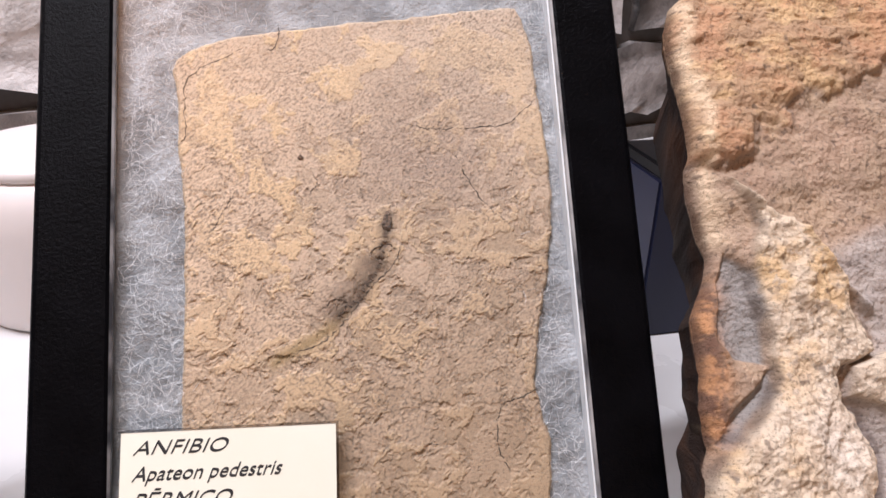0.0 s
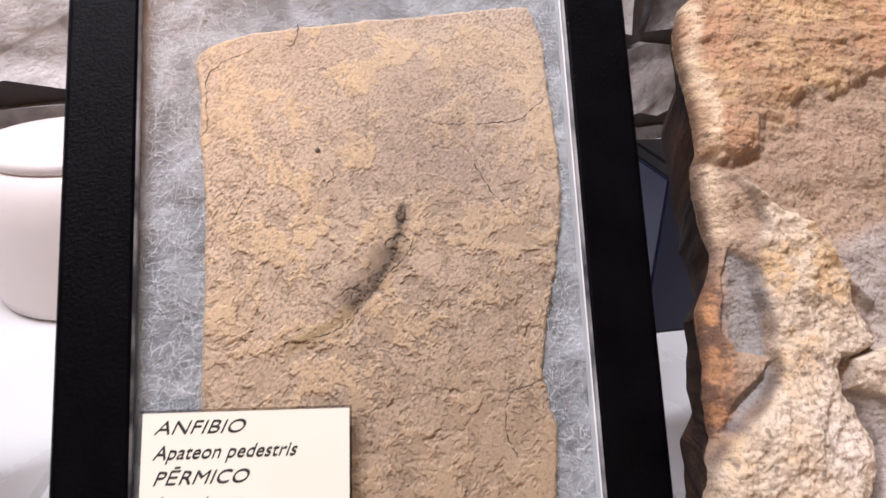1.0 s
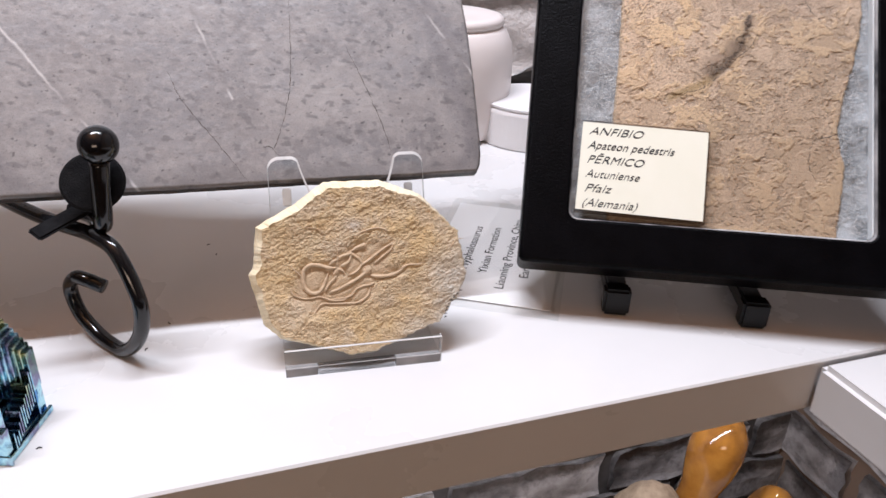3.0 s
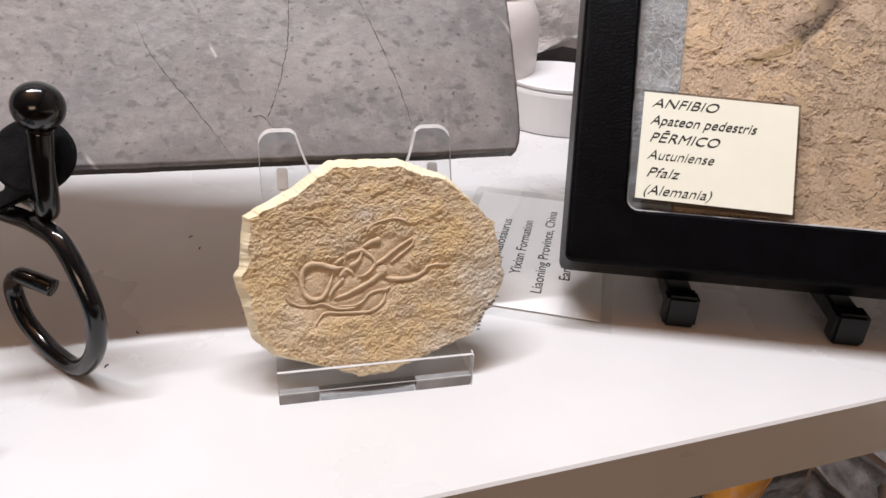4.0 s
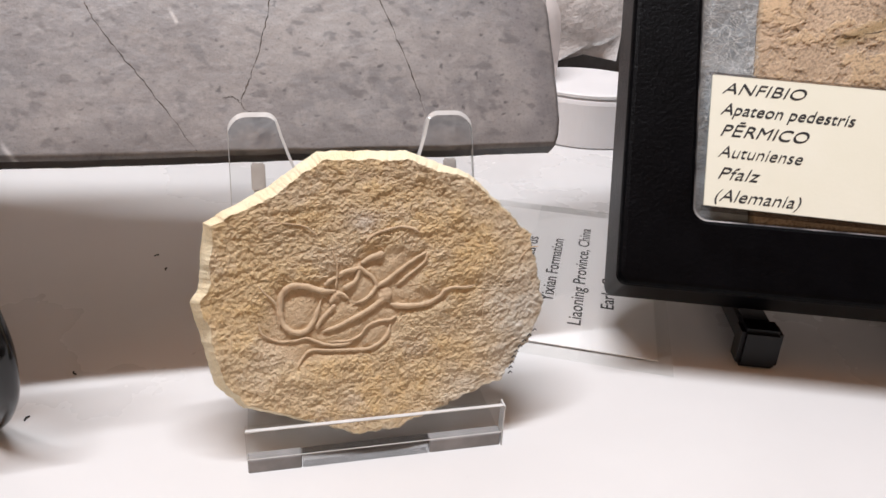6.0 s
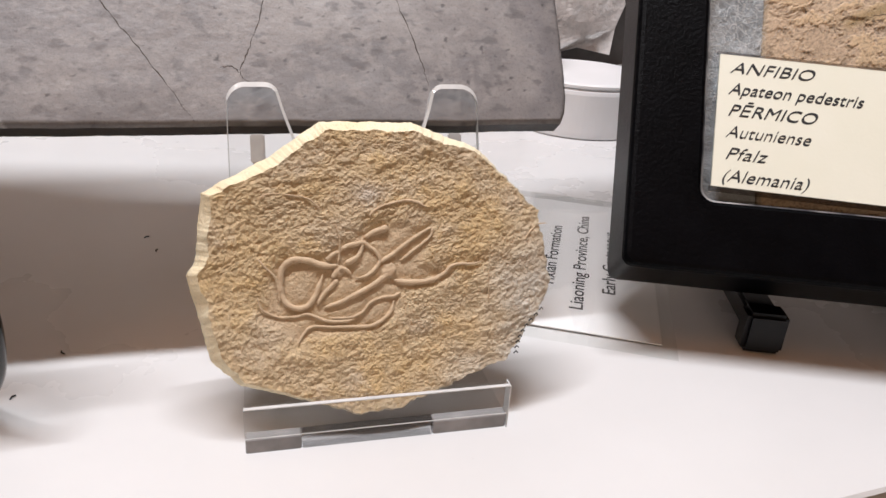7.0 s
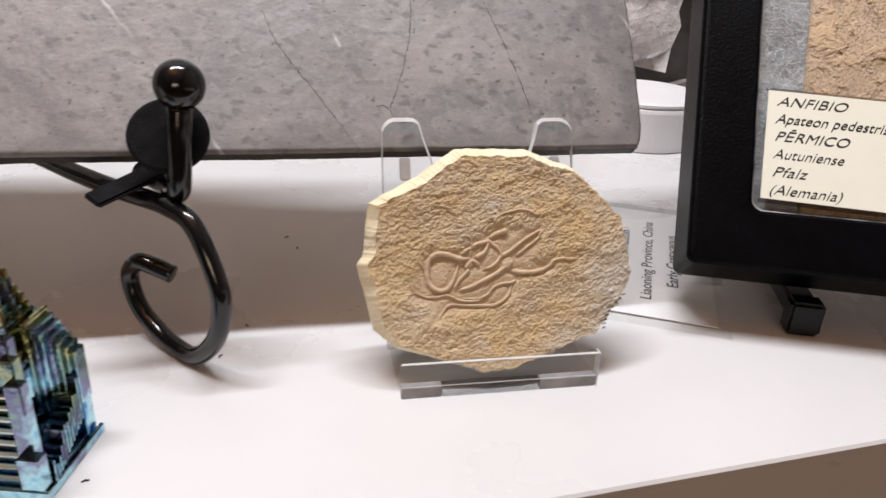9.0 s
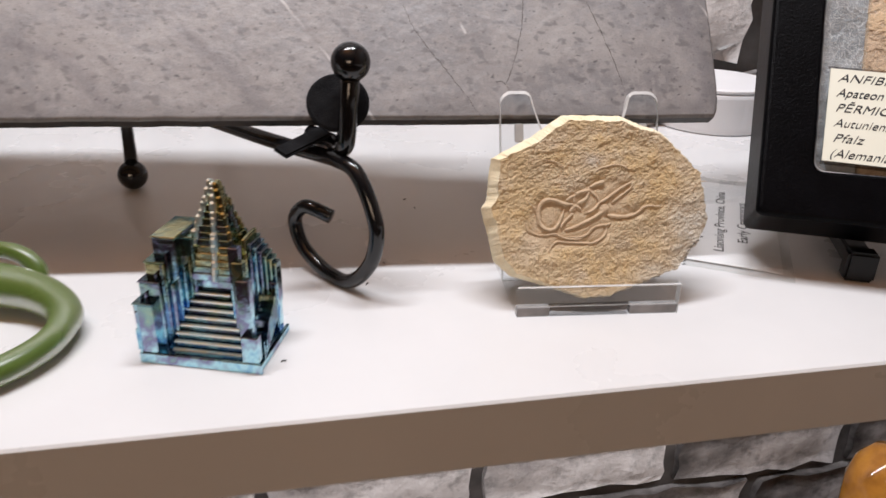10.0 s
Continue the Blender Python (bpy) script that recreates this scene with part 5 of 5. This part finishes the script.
def rock_marks(x, y, soft):
    """Lobes, hollows, gaps and the height above the ledge at each place."""
    wx, wy = x + 0.0015 * nfbm(x, y, 90, 2, 4.0, 0.4), y + 0.0015 * nfbm(x, y, 90, 2, 14.0, 0.4)
    lobe = np.max([within(wx, wy, c, soft) for c in LOBES], axis=0)
    hollow = np.max([within(wx, wy, c, soft) for c in HOLLOWS], axis=0)
    gap = np.max([within(wx, wy, c, soft) for c in GAPS], axis=0)
    return lobe, hollow, gap, wy - np.interp(wx, *zip(*LEDGE)) + 0.010 * nfbm(x, y, 45, 4, 24.0, 0.6)


def rock_relief(x, y):
    """The ledge across the middle, the crusted lobes and hollows below it, and sandy grain above."""
    dome, hollow, gap, over = rock_marks(x, y, 0.0075)
    crisp = rock_marks(x, y, 0.0011)
    lobe, hollow = 0.40 * dome + 0.60 * crisp[0], 0.5 * hollow + 0.5 * crisp[1]
    h = 0.0042 * nfbm(x, y, 18, 4, 3.0, 0.5) + 0.0012 * nfbm(x, y * 1.5, 60, 5, 7.0, 0.6) + 0.00038 * nfbm(x, y, 330, 3, 9.0, 0.62) * np.clip((x - np.interp(y, *zip(*RK_LEFT))) / 0.006, 0, 1)
    h = h + 0.0026 * sigmoid(over * 700) - 0.0020 * np.exp(-((over + 0.004) / 0.003) ** 2) * sigmoid(nfbm(x, y, 35, 3, 5.0) * 9)
    up = sigmoid(over * 300)
    h = h + 0.0014 * up * sigmoid((nfbm(x, y * 2.0, 34, 4, 60.0, 0.55) - 0.02) * 12) + 0.0006 * up * sigmoid((nfbm(x, y * 1.6, 90, 4, 66.0, 0.6) - 0.10) * 10)
    h = h + (0.0055 + 0.0016 * nfbm(x, y, 120, 4, 70.0, 0.55)) * lobe - 0.0040 * hollow - 0.0060 * gap
    h = h + 0.0026 * near_line(x, y, [(0.0010, 0.1075), (0.0059, 0.0986), (0.0093, 0.0925), (0.0165, 0.0861)], 0.0014)
    return h - 0.0040 * within(x, y, [(-0.0295, 0.0317), (-0.0234, 0.034), (-0.0192, 0.0298), (-0.0208, 0.0246), (-0.0268, 0.0231), (-0.0311, 0.0266)], 0.003)


def rock_tone(x, y):
    lobe, hollow, gap, over = rock_marks(x, y, 0.0007)
    wob = 0.004 * nfbm(x, y, 60, 4, 4.0)
    up = sigmoid(over * 700)
    base = blend((0.50, 0.325, 0.180), (0.40, 0.265, 0.165), sigmoid(nfbm(x, y, 30, 5, 1.0, 0.6) * 7))
    base = blend(base, (0.66, 0.46, 0.245), sigmoid((nfbm(x, y * 1.4, 40, 5, 6.0, 0.65) - 0.14) * 12) * 0.7)
    base = blend(base, (0.50, 0.28, 0.16), sigmoid((nfbm(x, y, 55, 5, 46.0, 0.65) - 0.17) * 12) * 0.7)
    low = blend((0.43, 0.325, 0.245), (0.31, 0.235, 0.180), sigmoid(nfbm(x, y, 45, 5, 11.0, 0.65) * 8))
    base = blend(base, low, (1 - up) * 0.75)
    # Shadow line below the ledge painted dark.
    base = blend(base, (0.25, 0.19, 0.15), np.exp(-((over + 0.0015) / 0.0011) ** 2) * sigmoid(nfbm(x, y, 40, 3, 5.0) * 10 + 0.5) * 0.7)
    grey = blend((0.40, 0.375, 0.36), (0.50, 0.465, 0.44), sigmoid(nfbm(x, y, 120, 4, 12.0, 0.65) * 8))
    field = np.maximum(within(x + wob, y + wob, GREY_FIELD, 0.004), sigmoid((0.075 - y) * 400) * sigmoid((x - 0.004) * 600))
    base = blend(base, grey, field * 0.7)
    pale = blend((0.66, 0.545, 0.41), (0.64, 0.455, 0.255), sigmoid((nfbm(x, y, 50, 4, 8.0, 0.6) - 0.06) * 10))
    pale = blend(pale, (0.74, 0.655, 0.56), np.exp(-(((x + 0.004) / 0.016) ** 2 + ((y - 0.052) / 0.020) ** 2)) * 0.8)
    pale = blend(pale, (0.50, 0.41, 0.32), sigmoid((nfbm(x, y, 420, 3, 17.0, 0.6) - 0.34) * 26) * 0.75)
    base = blend(base, pale, lobe)
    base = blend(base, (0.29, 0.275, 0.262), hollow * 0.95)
    # Shade in the gaps put into the colour.
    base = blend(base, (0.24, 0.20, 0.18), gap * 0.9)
    # Dark line along the lobe's left edge imitates the shade in its crevice.
    crevice_shade = near_line(x + 0.0006 * nfbm(x, y, 150, 3, 33.0), y, LOBES[0][18:27], 0.0008)
    base = blend(base, (0.13, 0.095, 0.075), crevice_shade * sigmoid(nfbm(x, y, 110, 2, 36.0) * 9 + 0.6) * 0.75)
    pit = sigmoid((nfbm(x, y, 240, 3, 38.0, 0.6) - 0.30) * 24) * lobe
    base = blend(base, (0.36, 0.27, 0.19), pit * 0.6)
    rim = near_line(x + 0.5 * wob, y, [(-0.0255, 0.095), (-0.0278, 0.0873), (-0.0305, 0.0757), (-0.0332, 0.0644), (-0.0345, 0.0588)], 0.0046)
    base = blend(base, blend((0.50, 0.25, 0.11), (0.10, 0.045, 0.030), sigmoid(nfbm(x, y, 130, 4, 3.0, 0.65) * 9)), rim * 0.85)
    base = blend(base, (0.46, 0.25, 0.11), within(x, y, [(-0.0280, 0.0310), (-0.0234, 0.0325), (-0.0200, 0.0298), (-0.0215, 0.0256), (-0.0268, 0.0245)], 0.003) * 0.7)
    base = blend(base, (0.78, 0.61, 0.42), near_line(x + wob, y, [(-0.017, 0.190), (-0.0195, 0.150), (-0.0215, 0.125), (-0.0200, 0.108)], 0.0022) * 0.7)
    return blend(base, (0.10, 0.07, 0.055), sigmoid((nfbm(x, y, 330, 3, 40.0) - 0.46) * 40) * 0.6)


def ochre_rock():
    cols = np.concatenate([np.linspace(0, 0.64, 440, endpoint=False), np.linspace(0.64, 1, 50)])
    s, r = np.meshgrid(cols, np.linspace(0, 1, 680))
    y = -0.004 + 0.194 * r + 0.003 * (s > 2)
    y = y + (0.003 * nfbm(s, s * 0, 9, 4, 1.0) * (r - 0.2)) - 0.006 * s * (1 - r)
    left = np.interp(y, *zip(*RK_LEFT)) + 0.0006 * nfbm(y * 0, y, 40, 1, 5.0)
    right = 0.088 + 0.004 * nfbm(y * 0, y, 30, 4, 15.0)
    x = left + (right - left) * s
    edge = np.minimum(np.minimum(s, 1 - s) * 0.12, np.minimum(r, 1 - r) * 0.19)
    roll = np.clip(1 - edge / 0.006, 0, 1)
    z = rock_relief(x, y) - 0.007 * (1 - np.sqrt(np.clip(1 - roll ** 2, 0, 1)))
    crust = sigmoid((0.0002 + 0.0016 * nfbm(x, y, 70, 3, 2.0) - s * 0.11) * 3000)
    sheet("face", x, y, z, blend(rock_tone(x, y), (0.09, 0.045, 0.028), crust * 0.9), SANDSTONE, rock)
    ring = np.concatenate([np.stack([x[0], y[0], z[0]], 1), np.stack([x[:, -1], y[:, -1], z[:, -1]], 1), np.stack([x[-1], y[-1], z[-1]], 1)[::-1], np.stack([x[:, 0], y[:, 0], z[:, 0]], 1)[::-1]])
    cx, cy = 0.025, 0.09
    lev = [(1.0, 0.0), (0.985, -0.002), (0.955, -0.005), (0.92, -0.010), (0.86, -0.018), (0.78, -0.030), (0.68, -0.036), (0.4, -0.038), (0.0, -0.038)]
    X = np.stack([cx + (ring[:, 0] - cx) * f for f, _ in lev])
    Y = np.stack([cy + (ring[:, 1] - cy) * f for f, _ in lev])
    Z = np.stack([ring[:, 2] + d if d > -0.02 else ring[:, 2] * 0 - 0.010 + d for _, d in lev])
    lump = nfbm(X * 0.2 + 2 * Z, Y + Z, 45, 3, 3.0, 0.5) * np.array([0, 0.3, 0.6, 1, 1, 1, 0.5, 0, 0])[:, None]
    X = X + np.sign(X - cx) * 0.004 * lump
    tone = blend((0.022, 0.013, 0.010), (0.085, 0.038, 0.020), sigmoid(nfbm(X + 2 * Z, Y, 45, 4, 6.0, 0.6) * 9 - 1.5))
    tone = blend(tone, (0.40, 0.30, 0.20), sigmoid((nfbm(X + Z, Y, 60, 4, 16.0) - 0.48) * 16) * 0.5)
    tone[0] = rock_tone(X[0], Y[0])
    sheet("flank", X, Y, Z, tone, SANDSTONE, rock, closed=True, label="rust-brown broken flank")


ochre_rock()
rock_easel = thing("rock_easel", Matrix.Translation((0.0704, -0.0436, 0)) @ pose(0, 0, 0, 0, 0, -22), "clear acrylic easel under the ochre rock", "easel")
for fx in (-0.012, 0.052):
    foot = part("foot", box_bm(fx - 0.0015, fx + 0.0015, -0.006, 0.10, 0.0, 0.012, 0.0004), ACRYLIC, rock_easel)
    part("upright", box_bm(fx - 0.0015, fx + 0.0015, 0.004, 0.040, 0.0121, 0.0300, 0.0004), ACRYLIC, foot)
    part("front_hook", box_bm(fx - 0.0015, fx + 0.0015, -0.006, -0.003, 0.0121, 0.043, 0.0004), ACRYLIC, foot)

# ---- papers on the shelf ----
PAPER_ANGLE = math.degrees(math.atan2(0.857, 0.515))
note = thing("species_card", Matrix.Translation((-0.0870, 0.1235, 0.0)) @ pose(0, 0, 0, 0, 0, PAPER_ANGLE), "white printed card in a clear sleeve lying flat on the shelf", "card")
part("paper", box_bm(-0.052, 0.056, -0.031, 0.030, 0.0006, 0.0009), WHITE_PAPER, note)
part("sleeve", box_bm(-0.060, 0.062, -0.035, 0.034, 0.0011, 0.0013), PANE, note, "clear plastic sleeve").visible_shadow = False
for words, off, length in (("Hyphalosaurus", 0.0138, 0.050), ("Yixian Formation", 0.0040, 0.0530), ("Liaoning Province, China", -0.0060, 0.0800), ("Early Cretaceous", -0.0160, 0.0530)):
    text_part("text_line", words, 0.0062, Matrix.Translation((-length / 2 + 0.001, off - 0.002, 0.00092)), note, INK, 0, width=length, weight=0.006)

flyer = thing("printed_leaflet", Matrix.Translation((0.108, -0.028, 0.0)) @ pose(0, 0, 0, 0, 0, -14), "white leaflet with small print lying under the rock", "leaflet")
part("paper", box_bm(-0.048, 0.075, -0.022, 0.048, 0.0004, 0.0008), WHITE_PAPER, flyer)
rg = random.Random(12)
for k in range(6):
    x0 = -0.034
    while x0 < 0.048 - 0.006 * (k % 3):
        w = rg.uniform(0.003, 0.009)
        part("print_word", box_bm(x0, x0 + w, 0.0102 - 0.0042 * k, 0.0116 - 0.0042 * k, 0.0008, 0.0009), INK, flyer)
        x0 += w + 0.0014

# ---- white jar, white pot, navy box ----
jar = thing("white_jar", Matrix.Translation((-0.0490, 0.3330, 0)), "squat pinkish white ceramic jar against the brick wall", "jar")
jar_body = part("body", lathe_bm([(0.0440, 0.0), (0.0485, 0.002), (0.0510, 0.010), (0.0528, 0.036), (0.0528, 0.054), (0.0512, 0.066), (0.0470, 0.0745), (0.0435, 0.0775)], 64), JAR_GLAZE, jar, smooth=True)
part("rim", lathe_bm([(0.0435, 0.0776), (0.0446, 0.0790), (0.0448, 0.0815), (0.0435, 0.0838), (0.0405, 0.0846), (0.0300, 0.0838), (0.0010, 0.0834)], 64), JAR_GLAZE, jar_body, smooth=True)
tub = thing("white_tub", Matrix.Translation((0.0120, 0.2960, 0)), "low round white plastic tub standing behind the black box", "tub")
part("tub_body", lathe_bm([(0.0385, 0.0), (0.0398, 0.001), (0.0400, 0.004), (0.0400, 0.0245), (0.0395, 0.0265), (0.0380, 0.0275)], 72), WHITE_PLASTIC, tub, smooth=False)
part("tub_lid", lathe_bm([(0.0382, 0.0276), (0.0394, 0.0282), (0.0394, 0.0296), (0.0380, 0.0304), (0.0300, 0.0305), (0.0010, 0.0305)], 72), WHITE_PLASTIC, tub, "flat white lid", smooth=False)
navy = thing("navy_box", Matrix.Translation((0.2150, 0.1350, 0)) @ pose(0, 0, 0, 0, 0, -20), "dark navy blue carton standing behind the rock", "box")
part("carton", box_bm(-0.034, 0.05, -0.012, 0.03, 0.0, 0.085, 0.0012), NAVY, navy)
part("top_flap", box_bm(-0.034, 0.05, -0.012, 0.03, 0.0855, 0.092, 0.0012), BLACK_PLASTIC, navy, "black lid")

# ---- green glass ornament ----
green = thing("green_glass_loop", Matrix.Identity(4), "curled green glass ornament lying on the shelf", "ornament")
pts = [(-0.400, 0.0160, 0.0052), (-0.380, 0.0215, 0.0052), (-0.3660, 0.0300, 0.0052), (-0.3575, 0.0400, 0.0056), (-0.3540, 0.0500, 0.0062), (-0.3545, 0.0600, 0.0070), (-0.3610, 0.0690, 0.0080), (-0.3720, 0.0760, 0.0092), (-0.390, 0.0810, 0.0105), (-0.420, 0.084, 0.012)]
part("band", tube_bm(spline(pts, 8), lambda t: 0.0046 + 0.0048 * max(0.0, t - 0.45) / 0.55, 18, flat=0.95), GREEN_GLASS, green, smooth=True)
pts = [(-0.398, 0.096, 0.0130), (-0.384, 0.094, 0.0165), (-0.374, 0.090, 0.0150), (-0.369, 0.086, 0.0100), (-0.374, 0.084, 0.0060), (-0.392, 0.083, 0.0050)]
part("curl", tube_bm(spline(pts, 8), lambda t: 0.0028 + 0.0010 * t, 12, up=Vector((0, 1, 0))), GREEN_GLASS, green, smooth=True)

# ---- lower shelf things ----
gourd = thing("bottle_gourd", Matrix.Translation((0.250, 0.30, -0.62)), "varnished orange bottle gourd on the lower shelf", "gourd")
b = lathe_bm([(0.006, 0.0), (0.040, 0.004), (0.060, 0.030), (0.066, 0.060), (0.056, 0.100), (0.040, 0.140), (0.0265, 0.175), (0.0235, 0.198), (0.0255, 0.215), (0.0310, 0.238), (0.0340, 0.262), (0.0315, 0.284), (0.0210, 0.300), (0.003, 0.305)], 40)
for v in b.verts:
    v.co.x += 0.20 * max(0, v.co.z - 0.13) + 0.0015 * math.sin(v.co.z * 60)
b.transform(Matrix.Diagonal((0.88, 0.88, 0.94, 1)))
part("shell", b, AMBER, gourd, smooth=True)
for nm, px, py, r, up, mtl, lab in (("tan_stone", 0.195, 0.290, 0.050, 2.35, SHALE_EDGE, "tall rounded tan stone on the lower shelf"), ("red_stone", 0.352, 0.27, 0.040, 2.5, AMBER, "polished reddish stone on the lower shelf")):
    o = thing(nm, Matrix.Translation((px, py, -0.62)), lab, "stone")
    b = bmesh.new()
    bmesh.ops.create_icosphere(b, subdivisions=4, radius=r)
    for v in b.verts:
        v.co *= 1 + 0.16 * fbm(v.co.x, v.co.y, v.co.z, 14)
        v.co.z = max(0, (v.co.z + r * 0.95) * up)
    part("stone", b, mtl, o, smooth=True)

# ---- specks on the shelf ----
for k, (px, py, a) in enumerate(((-0.2536, 0.0800, 60), (-0.2850, 0.0310, 10), (-0.2258, 0.168, 30), (-0.2226, 0.1562, 80), (-0.2450, 0.0975, 120))):
    sp = thing("lint_speck", Matrix.Translation((px, py, 0.0002)) @ pose(0, 0, 0, 0, 0, a), "tiny dark lint speck on the white shelf", "speck", "shelf specks")
    part("fibre", tube_bm([Vector((-0.0009, 0, 0)), Vector((0, 0.0003, 0.0001)), Vector((0.0008, -0.0001, 0))], 0.00022, 6), INK, sp)

# ---- bricks ----


def brick_mesh(seed, length, face):
    rg = random.Random(seed)
    bm = bmesh.new()
    nx, nz, h = 7, 4, 0.0660
    grid = []
    for j in range(nz + 1):
        row = []
        for i in range(nx + 1):
            u, v = i / nx, j / nz
            e = min(u, 1 - u) * 7 < 0.6 or min(v, 1 - v) * 4 < 0.6
            row.append(bm.verts.new(((u - 0.5) * length + rg.uniform(-0.003, 0.003), -0.011 + rg.uniform(-0.003, 0.0025) + (0.004 if e else 0), (v - 0.5) * h * 0.94 + rg.uniform(-0.004, 0.004))))
        grid.append(row)
    for a, b2 in zip(grid, grid[1:]):
        for i in range(nx):
            bm.faces.new((a[i], a[i + 1], b2[i + 1], b2[i]))
    rim = grid[0] + [r[-1] for r in grid[1:]] + grid[-1][-2::-1] + [r[0] for r in grid[-2:0:-1]]
    low = [bm.verts.new((v.co.x * 1.01, 0.003, v.co.z * 1.02)) for v in rim]
    for i in range(len(rim)):
        j = (i + 1) % len(rim)
        bm.faces.new((rim[i], low[i], low[j], rim[j])[::-1])
    me = bpy.data.meshes.new("brick")
    bm.normal_update()
    bm.to_mesh(me)
    bm.free()
    me.polygons.foreach_set("use_smooth", [True] * len(me.polygons))
    me.materials.append(face)
    return me


BRICKS = [brick_mesh(k, 0.196, BRICK_PAINT) for k in range(6)]
DIM_BRICKS = [brick_mesh(20 + k, 0.192, BRICK_DIM) for k in range(6)]
wall_e = bpy.data.objects["wall_east"]
rnd = random.Random(9)
for c in range(20):
    zc = 0.0565 + 0.0750 * (c - 10)
    for k in range(6):
        bx = -0.66 + 0.2130 * k + 0.1065 * (c % 2) + 0.012
        o = new("brick", (DIM_BRICKS if bx > 0.02 else BRICKS)[rnd.randrange(6)])
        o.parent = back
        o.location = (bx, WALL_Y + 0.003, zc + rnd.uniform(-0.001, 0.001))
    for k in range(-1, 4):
        o = new("brick", DIM_BRICKS[rnd.randrange(6)])
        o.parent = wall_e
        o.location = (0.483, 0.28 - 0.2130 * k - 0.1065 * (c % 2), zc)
        o.rotation_euler = (0, 0, radians(-90))
